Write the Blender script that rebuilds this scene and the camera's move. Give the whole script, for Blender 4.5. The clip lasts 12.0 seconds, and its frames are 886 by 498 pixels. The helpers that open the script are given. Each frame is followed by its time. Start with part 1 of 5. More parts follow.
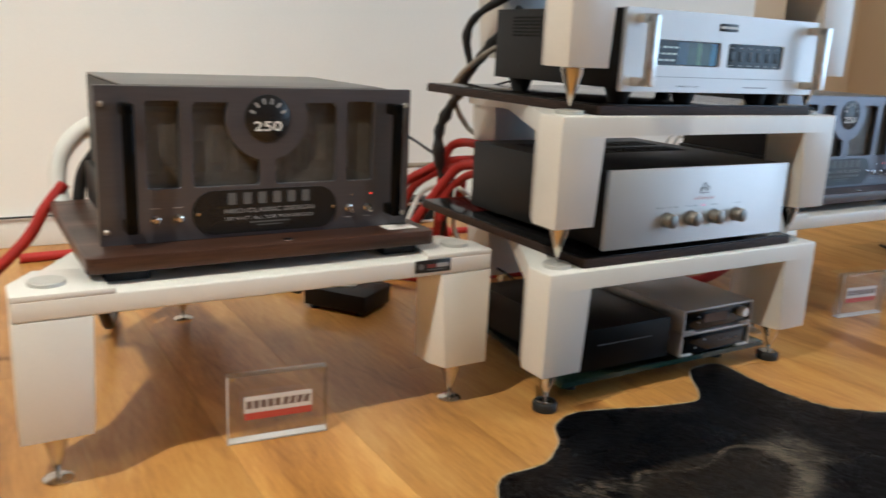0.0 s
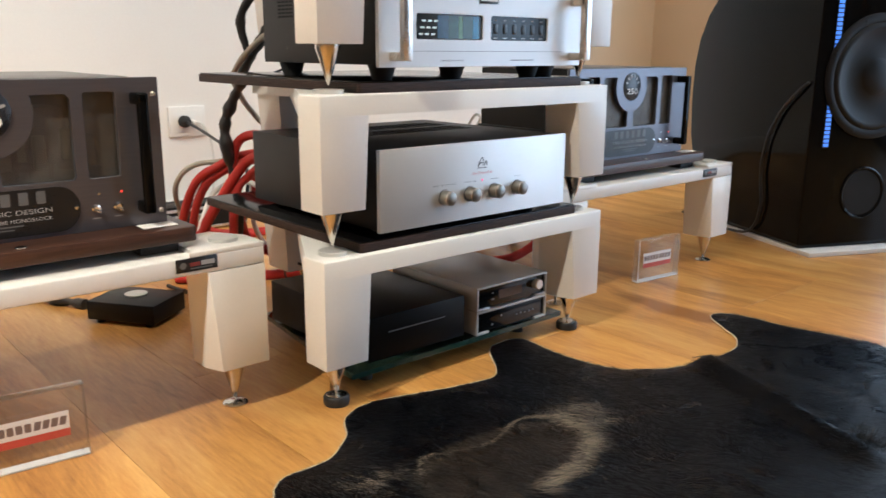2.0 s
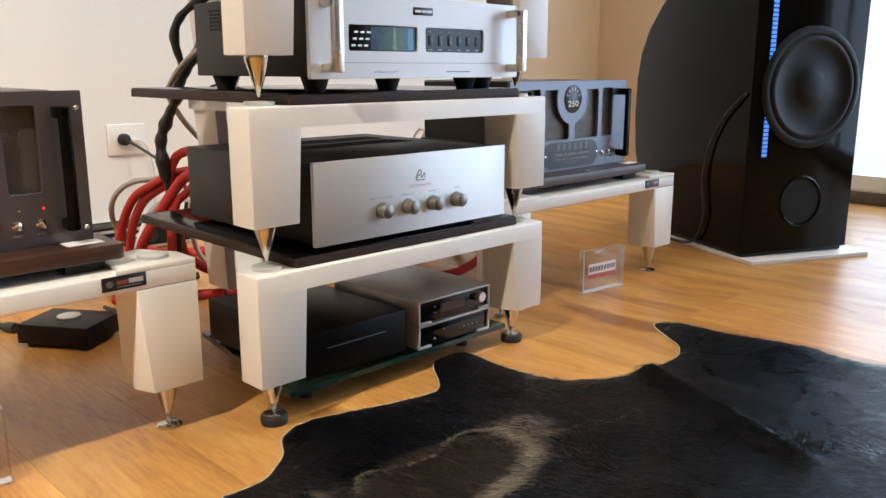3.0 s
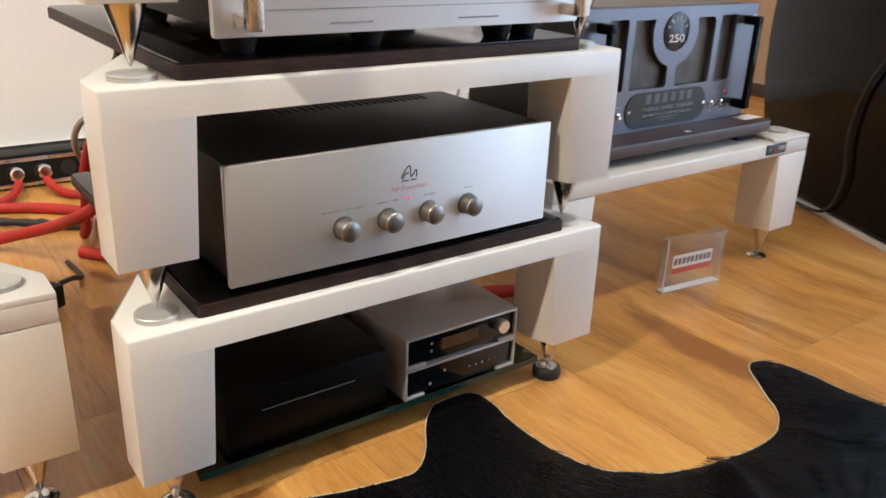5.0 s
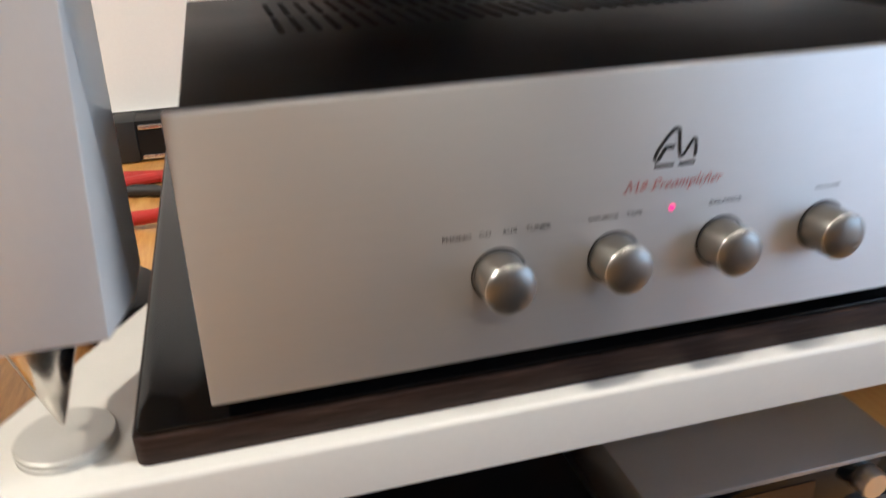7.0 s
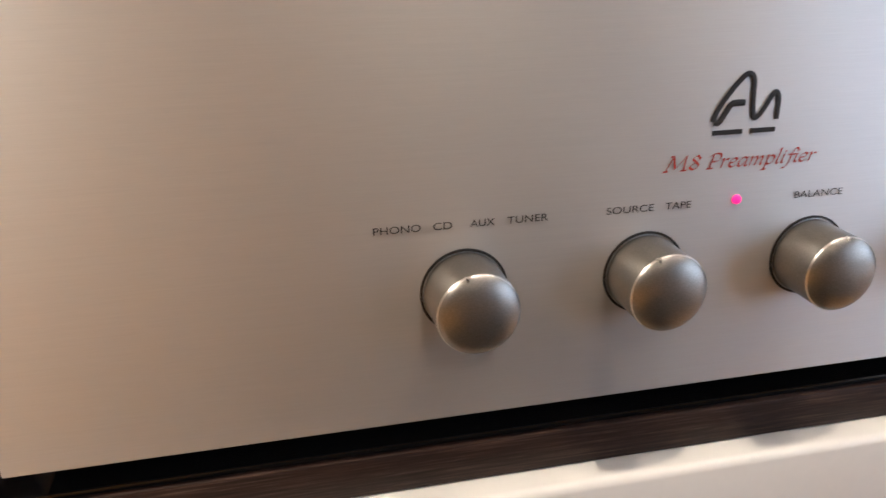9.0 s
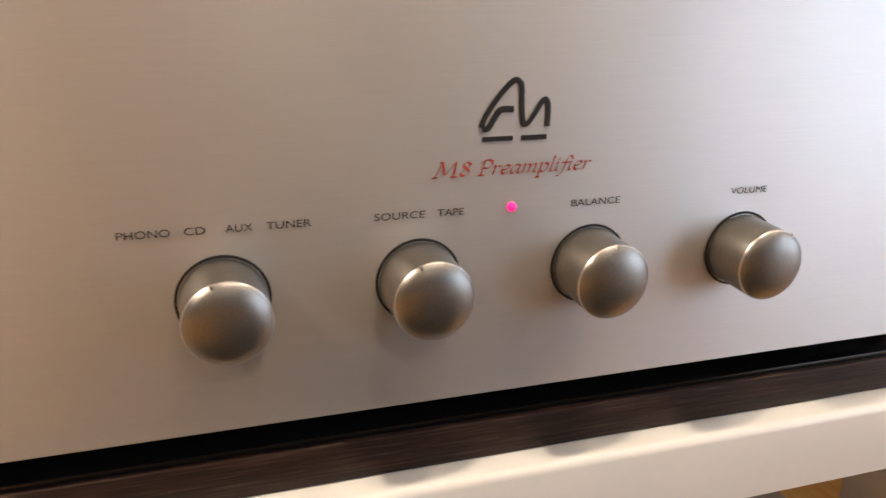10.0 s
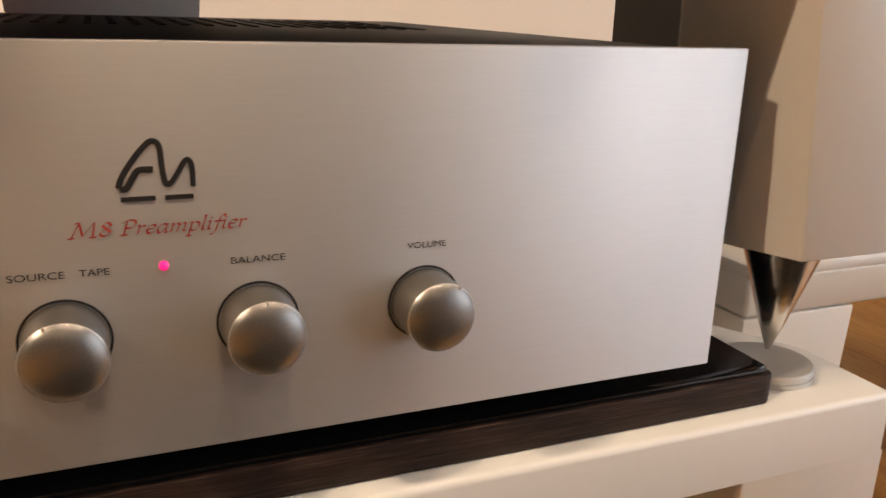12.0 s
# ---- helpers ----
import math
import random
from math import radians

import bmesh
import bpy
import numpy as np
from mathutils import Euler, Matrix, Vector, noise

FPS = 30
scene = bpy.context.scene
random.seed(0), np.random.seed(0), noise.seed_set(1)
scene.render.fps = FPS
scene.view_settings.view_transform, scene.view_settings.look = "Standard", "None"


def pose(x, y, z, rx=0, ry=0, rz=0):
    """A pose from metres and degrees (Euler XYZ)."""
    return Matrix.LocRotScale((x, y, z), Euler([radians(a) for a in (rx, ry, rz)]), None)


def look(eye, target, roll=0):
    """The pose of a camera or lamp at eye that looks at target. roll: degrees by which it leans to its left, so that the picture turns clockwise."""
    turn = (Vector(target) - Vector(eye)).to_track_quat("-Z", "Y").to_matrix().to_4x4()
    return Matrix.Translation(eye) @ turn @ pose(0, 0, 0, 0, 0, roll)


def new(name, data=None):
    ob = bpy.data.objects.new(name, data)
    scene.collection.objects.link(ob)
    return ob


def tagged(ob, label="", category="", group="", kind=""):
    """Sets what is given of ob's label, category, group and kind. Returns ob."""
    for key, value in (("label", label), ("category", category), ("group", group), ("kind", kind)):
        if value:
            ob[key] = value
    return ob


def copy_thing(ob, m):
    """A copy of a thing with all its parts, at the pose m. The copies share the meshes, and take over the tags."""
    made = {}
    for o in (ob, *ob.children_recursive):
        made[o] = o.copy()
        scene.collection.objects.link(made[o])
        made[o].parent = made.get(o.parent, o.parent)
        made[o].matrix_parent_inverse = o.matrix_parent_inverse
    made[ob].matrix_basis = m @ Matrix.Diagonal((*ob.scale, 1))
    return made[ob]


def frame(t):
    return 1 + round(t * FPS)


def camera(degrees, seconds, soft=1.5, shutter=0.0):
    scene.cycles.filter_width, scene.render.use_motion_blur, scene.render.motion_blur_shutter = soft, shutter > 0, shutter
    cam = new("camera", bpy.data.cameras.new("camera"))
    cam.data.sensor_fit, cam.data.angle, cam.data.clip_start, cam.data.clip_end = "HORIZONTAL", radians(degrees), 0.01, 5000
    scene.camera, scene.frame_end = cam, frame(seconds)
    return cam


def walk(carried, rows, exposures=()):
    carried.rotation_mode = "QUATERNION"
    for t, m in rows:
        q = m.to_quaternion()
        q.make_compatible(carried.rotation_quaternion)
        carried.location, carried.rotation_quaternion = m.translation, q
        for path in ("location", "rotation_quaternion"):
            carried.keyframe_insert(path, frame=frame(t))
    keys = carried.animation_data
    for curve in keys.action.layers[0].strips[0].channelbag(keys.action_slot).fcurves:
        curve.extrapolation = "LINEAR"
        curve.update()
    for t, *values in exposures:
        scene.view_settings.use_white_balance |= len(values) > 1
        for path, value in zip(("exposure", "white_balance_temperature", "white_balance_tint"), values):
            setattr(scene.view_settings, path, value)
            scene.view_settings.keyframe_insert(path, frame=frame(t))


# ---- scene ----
cam = camera(56.9, 12.0, shutter=0.3)
PATH = [
    (0, (-0.935, -1.006, 0.616), (0.079, 0.648, 0.132), 2.8),
    (0.5, (-0.876, -1.004, 0.602), (0.354, 0.502, 0.133), 3.4),
    (1, (-0.837, -1.024, 0.596), (0.374, 0.495, 0.12), 2.0),
    (1.5, (-0.816, -1.037, 0.58), (0.382, 0.492, 0.104), 0.8),
    (2, (-0.791, -1.049, 0.586), (0.497, 0.406, 0.11), 0.4),
    (2.5, (-0.775, -1.059, 0.58), (0.575, 0.344, 0.124), 0.6),
    (3, (-0.757, -1.062, 0.574), (0.612, 0.33, 0.141), 0.0),
    (3.2, (-0.746, -1.063, 0.573), (0.62, 0.332, 0.14), -0.3),
    (4.8, (-0.352, -0.79, 0.686), (0.828, 0.64, -0.05), 2.5),
    (5, (-0.298, -0.785, 0.67), (0.81, 0.705, -0.074), 2.2),
    (5.2, (-0.255, -0.749, 0.646), (0.803, 0.771, -0.109), 1.95),
    (5.5, (-0.183, -0.706, 0.637), (0.798, 0.861, -0.127), 1.9),
    (6, (-0.09, -0.614, 0.64), (0.544, 1.124, -0.122), -1.5),
    (6.5, (-0.021, -0.438, 0.62), (0.515, 1.308, -0.195), -1.3),
    (7, (0.025, -0.336, 0.504), (0.491, 1.436, -0.298), -2.2),
    (7.2, (0.043, -0.301, 0.449), (0.451, 1.533, -0.237), -2.7),
    (8.8, (0.076, -0.222, 0.442), (0.489, 1.592, -0.293), -0.6),
    (9, (0.083, -0.224, 0.438), (0.497, 1.595, -0.285), -0.7),
    (9.5, (0.107, -0.228, 0.438), (0.635, 1.566, -0.272), 0.7),
    (10, (0.131, -0.23, 0.434), (0.73, 1.548, -0.26), 1.6),
    (10.5, (0.155, -0.232, 0.434), (0.782, 1.532, -0.269), 2.3),
    (11, (0.171, -0.237, 0.428), (0.842, 1.542, -0.192), 2.1),
    (11.5, (0.193, -0.246, 0.433), (0.927, 1.519, -0.154), 2.3),
    (12, (0.217, -0.264, 0.439), (0.96, 1.503, -0.13), 1.8),
]
walk(cam, [(t, look(eye, target, roll)) for t, eye, target, roll in PATH], [(0.0, -0.22, 5050, -1), (0.6, 0.04, 5050, 1), (1.5, 0.18, 5080, 2), (2.5, 0.22, 5330, 3), (5.0, 0.22, 5300, 4), (6.0, 0.2, 5150, 4), (7.2, 0.05, 5200, 5), (8.9, 0.12, 5650, 10), (10.5, 0.2, 6280, 11), (11.2, 0.15, 6450, 13), (12.0, -0.1, 6800, 13)])

# ---------------------------------------------------------------- world and lights
world = bpy.data.worlds.new("world")
scene.world = world
world.use_nodes = True
sky = world.node_tree.nodes.new("ShaderNodeTexSky")
sky.sky_type, sky.sun_disc = "NISHITA", False
sky.sun_elevation, sky.sun_rotation = radians(35), radians(60)
world.node_tree.links.new(sky.outputs[0], world.node_tree.nodes["Background"].inputs[0])
world.node_tree.nodes["Background"].inputs[1].default_value = 0.1

# unseen ceiling lamps: the first fits the shadows, the others are added fill
DOWNLIGHTS = [(-1.9, -0.55, 375), (0.45, -0.55, 50), (1.5, -0.55, 40), (2.6, -0.55, 30), (-1.6, -2.6, 8), (0.25, -2.6, 40)]
# unseen lamps added only to brighten the north wall
WALL_FILLS = [(-1.35, 85), (-0.1, 122), (2.2, 75)]
CEIL = 2.62


def lamp(name, kind, energy, colour, m, **more):
    data = bpy.data.lights.new(name, kind)
    data.energy, data.color = energy, colour
    for key, value in more.items():
        if key == "size":
            data.size = value
        elif key == "size_y":
            data.shape, data.size_y = "RECTANGLE", value
        elif key == "radius":
            data.shadow_soft_size = value
        elif key == "cone":
            data.spot_size, data.spot_blend = radians(value), 0.7
    ob = new(name, data)
    ob.matrix_world = m
    return ob


for lx, ly, power in DOWNLIGHTS:
    lamp("downlight_lamp", "SPOT", power, (1.0, 0.79, 0.57), look((lx, ly, CEIL - 0.03), (lx, ly + 0.001, 0)), radius=0.04, cone=125)
for lx, power in WALL_FILLS:
    lamp("wall_fill_lamp", "SPOT", power, (1.0, 0.82, 0.62), look((lx, 0.25, CEIL - 0.03), (lx, 1.55, 1.1)), radius=0.04, cone=84)
lamp("window_light", "AREA", 61, (0.66, 0.81, 1.0), look((3.13, -1.6, 1.05), (0, -1.6, 0.9)), size=3.7, size_y=1.9)

# ---------------------------------------------------------------- materials
MATS = {}


class Nodes:
    def __init__(self, name):
        self.m = bpy.data.materials.new(name)
        self.m.use_nodes = True
        self.t = self.m.node_tree
        self.bsdf = self.t.nodes["Principled BSDF"]

    def add(self, kind, **ins):
        n = self.t.nodes.new("ShaderNode" + kind)
        for k, v in ins.items():
            k = int(k[1:]) if k[0] == "i" and k[1:].isdigit() else k.replace("_", " ")
            self.put(n.inputs[k], v)
        return n

    def put(self, sock, v):
        if hasattr(v, "links"):
            self.t.links.new(v, sock)
        else:
            sock.default_value = v

    def coords(self, scale=(1, 1, 1), rot=(0, 0, 0)):
        tc = self.add("TexCoord")
        mp = self.add("Mapping", Vector=tc.outputs["Object"])
        mp.inputs["Scale"].default_value = scale
        mp.inputs["Rotation"].default_value = rot
        return mp.outputs[0]

    def noise(self, vec, scale, detail=4.0, rough=0.55):
        return self.add("TexNoise", Vector=vec, Scale=scale, Detail=detail, Roughness=rough).outputs["Fac"]

    def ramp(self, fac, stops):
        r = self.add("ValToRGB", Fac=fac)
        el = r.color_ramp.elements
        while len(el) < len(stops):
            el.new(0.5)
        for e, (p, c) in zip(el, stops):
            e.position, e.color = p, (*c, 1)
        return r.outputs[0]

    def mix(self, fac, a, b, mode="MIX"):
        n = self.t.nodes.new("ShaderNodeMix")
        n.data_type, n.blend_type = "RGBA", mode
        self.put(n.inputs[0], fac)
        self.put(n.inputs[6], a)
        self.put(n.inputs[7], b)
        return n.outputs[2]

    def math(self, op, a, b=0.0):
        n = self.t.nodes.new("ShaderNodeMath")
        n.operation = op
        self.put(n.inputs[0], a)
        self.put(n.inputs[1], b)
        return n.outputs[0]

    def bump(self, height, strength, distance):
        b = self.add("Bump", Height=height, Strength=strength, Distance=distance)
        self.t.links.new(b.outputs[0], self.bsdf.inputs["Normal"])


def c4(c):
    return (*c, 1)


def surface(name, colour, rough, metal=0.0, vary=0.12, fine=400.0, large=9.0, stretch=(1, 1, 1), bump=0.08, dist=0.0004, coat=0.0, spec=None):
    """A plain material with grain and blotches at two scales."""
    n = Nodes(name)
    v = n.coords(stretch)
    big, small = n.noise(v, large, 3), n.noise(v, fine, 5)
    both = n.math("ADD", n.math("MULTIPLY", big, 0.6), n.math("MULTIPLY", small, 0.4))
    lo = tuple(max(0.0, c * (1 - vary)) for c in colour)
    hi = tuple(min(1.0, c * (1 + vary)) for c in colour)
    n.put(n.bsdf.inputs["Base Color"], n.ramp(both, [(0.3, lo), (0.7, hi)]))
    n.put(n.bsdf.inputs["Roughness"], n.add("MapRange", Value=both, i1=0.3, i2=0.7, i3=max(0.02, rough - 0.06), i4=min(1, rough + 0.06)).outputs[0])
    n.bsdf.inputs["Metallic"].default_value = metal
    n.bsdf.inputs["Coat Weight"].default_value = coat
    if spec is not None:
        n.bsdf.inputs["Specular IOR Level"].default_value = spec
    if bump:
        n.bump(small, bump, dist)
    MATS[name] = n.m
    return n.m


WHITE_LACQUER = surface("white_lacquer", (0.8, 0.78, 0.73), 0.34, vary=0.03, fine=220, large=14, bump=0.03, coat=0.25)
BLACK_SLAB = surface("black_gloss_slab", (0.008, 0.0075, 0.0075), 0.12, vary=0.3, bump=0.02, spec=0.35)
BLACK_STEEL = surface("black_painted_steel", (0.011, 0.0105, 0.0105), 0.45, vary=0.2, fine=900, bump=0.12, spec=0.2)
GLOSS_BLACK = surface("black_piano_lacquer", (0.004, 0.004, 0.004), 0.06, vary=0.2, large=4, bump=0.0, spec=0.12)
RUBBER = surface("black_rubber", (0.014, 0.014, 0.014), 0.62, vary=0.25)
STEEL = surface("turned_steel", (0.62, 0.59, 0.54), 0.2, 1.0, vary=0.08, fine=60, stretch=(1, 1, 30), bump=0.04)
DISC = surface("satin_aluminium_disc", (0.62, 0.61, 0.57), 0.42, 0.45, vary=0.06, fine=900, bump=0.05)
GREY_METAL = surface("grey_silver_case", (0.5, 0.5, 0.5), 0.4, 0.5, vary=0.08, fine=700, bump=0.06)
SILVER = surface("silver_trim", (0.74, 0.73, 0.71), 0.28, 0.95, vary=0.05, fine=500, bump=0.03)
CHROME = surface("chrome", (0.8, 0.8, 0.8), 0.08, 1.0, vary=0.03, bump=0.0)
BRASS = surface("gold_plated_brass", (0.86, 0.58, 0.2), 0.14, 1.0, vary=0.06, bump=0.0)
PANEL_GREY = surface("grey_brushed_panel", (0.155, 0.153, 0.172), 0.36, 0.75, vary=0.13, fine=260, stretch=(0.06, 1, 1), bump=0.06)
COVER_GREY = surface("grey_hammered_cover", (0.2, 0.19, 0.185), 0.5, 0.3, vary=0.1, fine=600, bump=0.15)
PLATE_BLACK = surface("black_name_plate", (0.012, 0.012, 0.013), 0.3, vary=0.2)
LETTER_GREY = surface("pale_grey_print", (0.38, 0.38, 0.38), 0.5, vary=0.05, bump=0)
LETTER_DIM = surface("dull_grey_print", (0.13, 0.13, 0.13), 0.5, vary=0.05, bump=0)
LETTER_WHITE = surface("white_print", (0.82, 0.82, 0.8), 0.5, vary=0.03, bump=0)
LETTER_BLACK = surface("black_print", (0.018, 0.017, 0.017), 0.5, vary=0.1, bump=0)
DULL_RED = surface("dull_red_print", (0.2, 0.035, 0.03), 0.5, vary=0.06, bump=0)
LETTER_RED = surface("red_print", (0.55, 0.07, 0.05), 0.5, vary=0.06, bump=0)
RED_CABLE = surface("red_braided_sleeve", (0.37, 0.015, 0.008), 0.65, vary=0.3, fine=900, bump=0.5, dist=0.001)
BLACK_CABLE = surface("black_braided_sleeve", (0.014, 0.013, 0.013), 0.5, vary=0.3, fine=900, bump=0.5, dist=0.001)
GREY_CABLE = surface("grey_braided_sleeve", (0.3, 0.27, 0.22), 0.55, vary=0.3, fine=700, bump=0.6, dist=0.001)
WHITE_CABLE = surface("white_cable", (0.7, 0.69, 0.66), 0.42, vary=0.05)
PLASTIC_WHITE = surface("white_plastic", (0.85, 0.84, 0.81), 0.5, vary=0.03, bump=0.01)
PAPER = surface("white_card", (0.8, 0.78, 0.76), 0.6, vary=0.03, bump=0.03)
CONE_BLACK = surface("woofer_cone", (0.008, 0.008, 0.009), 0.5, vary=0.25, fine=120, bump=0.1, spec=0.22)
TILE_WHITE = surface("pale_stone_tile", (0.62, 0.6, 0.58), 0.3, vary=0.08)
WALL_WHITE = surface("white_wall_paint", (0.86, 0.84, 0.8), 0.75, vary=0.035, fine=160, large=1.6, bump=0.12, dist=0.0008)
WALL_BEIGE = surface("beige_wall_paint", (0.6, 0.47, 0.32), 0.78, vary=0.05, fine=160, large=1.6, bump=0.12, dist=0.0008)
TRIM_WHITE = surface("white_trim_paint", (0.78, 0.76, 0.72), 0.45, vary=0.03, fine=120, large=3)
WALL_TAUPE = surface("taupe_wall_paint", (0.2, 0.155, 0.12), 0.78, vary=0.06, fine=160, large=1.6, bump=0.12, dist=0.0008)
CEILING_PAINT = surface("ceiling_paint", (0.5, 0.47, 0.43), 0.85, vary=0.03, large=1.2)


def brushed():
    """Aluminium brushed along x: the gloss smears across the brushing, up and down."""
    n = Nodes("brushed_aluminium_face")
    streak = n.noise(n.coords((5.0, 1, 380.0)), 4.0, 6, 0.7)
    hair = n.noise(n.coords((22.0, 1, 1500.0)), 4.0, 3, 0.7)
    both = n.math("ADD", n.math("MULTIPLY", streak, 0.45), n.math("MULTIPLY", hair, 0.55))
    blot = n.noise(n.coords(), 9.0, 4)
    band = n.noise(n.coords((26.0, 1, 0.6)), 1.0, 2)
    col = n.ramp(both, [(0.34, (0.655, 0.65, 0.645)), (0.5, (0.69, 0.685, 0.68)), (0.66, (0.725, 0.72, 0.715))])
    n.put(n.bsdf.inputs["Base Color"], n.mix(0.05, col, n.ramp(blot, [(0.3, (0.42, 0.42, 0.42)), (0.7, (0.82, 0.82, 0.82))])))
    worn = n.math("ADD", n.math("MULTIPLY", both, 0.5), n.math("MULTIPLY", band, 0.5))
    n.put(n.bsdf.inputs["Roughness"], n.add("MapRange", Value=worn, i1=0.3, i2=0.7, i3=0.53, i4=0.60).outputs[0])
    n.bsdf.inputs["Metallic"].default_value = 0.9
    n.bsdf.inputs["Anisotropic"].default_value = 0.72
    vec = n.add("CombineXYZ", X=0.0, Y=0.0, Z=1.0)
    n.t.links.new(vec.outputs[0], n.bsdf.inputs["Tangent"])
    n.bump(both, 0.03, 0.0002)
    return n.m


def knob_metal():
    n = Nodes("satin_bead_blasted_knob")
    f = n.noise(n.coords(), 2600.0, 2)
    n.put(n.bsdf.inputs["Base Color"], n.ramp(f, [(0.3, (0.24, 0.23, 0.215)), (0.7, (0.32, 0.31, 0.29))]))
    n.bsdf.inputs["Metallic"].default_value = 0.95
    n.bsdf.inputs["Roughness"].default_value = 0.40
    n.bump(f, 0.12, 0.0001)
    return n.m


def slab_edge():
    n = Nodes("black_slab_edge")
    v = n.coords((6, 6, 200))
    f = n.noise(v, 5.0, 6, 0.7)
    n.put(n.bsdf.inputs["Base Color"], n.ramp(f, [(0.33, (0.008, 0.005, 0.004)), (0.5, (0.026, 0.013, 0.009)), (0.62, (0.055, 0.031, 0.022)), (0.75, (0.12, 0.085, 0.06))]))
    n.bsdf.inputs["Roughness"].default_value = 0.55
    n.bsdf.inputs["Specular IOR Level"].default_value = 0.25
    n.bump(f, 0.2, 0.0004)
    return n.m


def wood(name, dark, mid, light, rough, grain=(26, 1.6, 26), coat=0.0, ring=1.0, rand=0.25):
    """Long-grained wood along y, each piece shifted by its own random number."""
    n = Nodes(name)
    info = n.add("ObjectInfo")
    tc = n.add("TexCoord")
    shift = n.add("VectorMath", i0=tc.outputs["Object"], i1=n.add("CombineXYZ", X=n.math("MULTIPLY", info.outputs["Random"], 37.0), Y=n.math("MULTIPLY", info.outputs["Random"], 91.0), Z=0.0).outputs[0])
    mp = n.add("Mapping", Vector=shift.outputs[0])
    mp.inputs["Scale"].default_value = grain
    warp = n.add("TexNoise", Vector=shift.outputs[0], Scale=2.2, Detail=3.0)
    swing = n.add("VectorMath", i0=warp.outputs["Color"], i1=(2.2 * ring, 0.5, 0.0))
    swing.operation = "MULTIPLY"
    vec = n.add("VectorMath", i0=mp.outputs[0], i1=swing.outputs[0])
    figure = n.noise(vec.outputs[0], 0.55, 5, 0.6)
    fibre = n.noise(mp.outputs[0], 9.0, 6, 0.75)
    f = n.math("ADD", n.math("MULTIPLY", figure, 0.62), n.math("MULTIPLY", fibre, 0.38))
    if ring > 1.5:  # cathedral growth rings and dark knots
        rings = n.math("SINE", n.math("MULTIPLY", figure, 60.0))
        swell = n.noise(shift.outputs[0], 1.7, 2)
        f = n.math("ADD", f, n.math("MULTIPLY", rings, n.add("MapRange", Value=swell, i1=0.4, i2=0.65, i3=0.003, i4=0.014).outputs[0]))
        kp = n.add("Mapping", Vector=vec.outputs[0])
        kp.inputs["Scale"].default_value = (0.17, 0.55, 0.17)
        spot = n.add("TexVoronoi", Vector=kp.outputs[0], Scale=1.0)
        knot = n.add("MapRange", Value=spot.outputs["Distance"], i1=0.03, i2=0.16, i3=0.22, i4=0.0).outputs[0]
        f = n.math("SUBTRACT", f, knot)
    col = n.ramp(f, [(0.34, dark), (0.5, mid), (0.66, light)])
    tone = n.ramp(info.outputs["Random"], [(0.0, (1 - rand,) * 3), (1.0, (1.0, 0.97, 0.93))])
    n.put(n.bsdf.inputs["Base Color"], n.mix(1.0, col, tone, "MULTIPLY"))
    n.put(n.bsdf.inputs["Roughness"], n.add("MapRange", Value=f, i1=0.3, i2=0.7, i3=rough + 0.06, i4=rough - 0.04).outputs[0])
    n.bsdf.inputs["Coat Weight"].default_value = coat
    n.bump(fibre, 0.12, 0.0006)
    return n.m


def perforated():
    """Grey steel sheet with rows of real see-through holes."""
    n = Nodes("perforated_steel")
    v = n.coords((330, 330, 330), (0, radians(45), 0))
    sep = n.add("SeparateXYZ", Vector=v)
    flat = n.add("CombineXYZ", X=sep.outputs[0], Y=sep.outputs[2], Z=0.0)
    vor = n.add("TexVoronoi", Vector=flat.outputs[0], Scale=1.0, Randomness=0.0)
    vor.voronoi_dimensions = "2D"
    hole = n.math("LESS_THAN", vor.outputs["Distance"], 0.33)
    grime = n.noise(n.coords(), 30.0, 3)
    n.put(n.bsdf.inputs["Base Color"], n.ramp(grime, [(0.3, (0.12, 0.11, 0.095)), (0.7, (0.18, 0.165, 0.145))]))
    n.bsdf.inputs["Metallic"].default_value = 0.35
    n.bsdf.inputs["Roughness"].default_value = 0.5
    clear = n.add("BsdfTransparent")
    mixer = n.add("MixShader", Fac=hole)
    n.t.links.new(n.bsdf.outputs[0], mixer.inputs[1])
    n.t.links.new(clear.outputs[0], mixer.inputs[2])
    n.t.links.new(mixer.outputs[0], n.t.nodes["Material Output"].inputs[0])
    return n.m


def glass(name, colour, rough=0.02, ior=1.47):
    """Clear sheet: light passes tinted, gloss rises towards the rim."""
    n = Nodes(name)
    clear = n.add("BsdfTransparent", Color=c4(colour))
    smear = n.noise(n.coords(), 18.0, 3)
    gloss = n.add("BsdfGlossy", Color=(1, 1, 1, 1), Roughness=n.add("MapRange", Value=smear, i1=0.45, i2=0.75, i3=rough, i4=rough + 0.05).outputs[0])
    rim = n.add("LayerWeight", Blend=0.5)
    mixer = n.add("MixShader", Fac=n.math("ADD", n.math("MULTIPLY", n.math("POWER", rim.outputs["Facing"], 4.0), 0.55), 0.03 * ior))
    n.t.links.new(clear.outputs[0], mixer.inputs[1])
    n.t.links.new(gloss.outputs[0], mixer.inputs[2])
    n.t.links.new(mixer.outputs[0], n.t.nodes["Material Output"].inputs[0])
    n.t.nodes.remove(n.bsdf)
    return n.m


def glow(name, colour, strength):
    n = Nodes(name)
    n.bsdf.inputs["Base Color"].default_value = c4(colour)
    n.bsdf.inputs["Emission Color"].default_value = c4(colour)
    n.bsdf.inputs["Emission Strength"].default_value = strength
    n.bsdf.inputs["Roughness"].default_value = 0.3
    return n.m


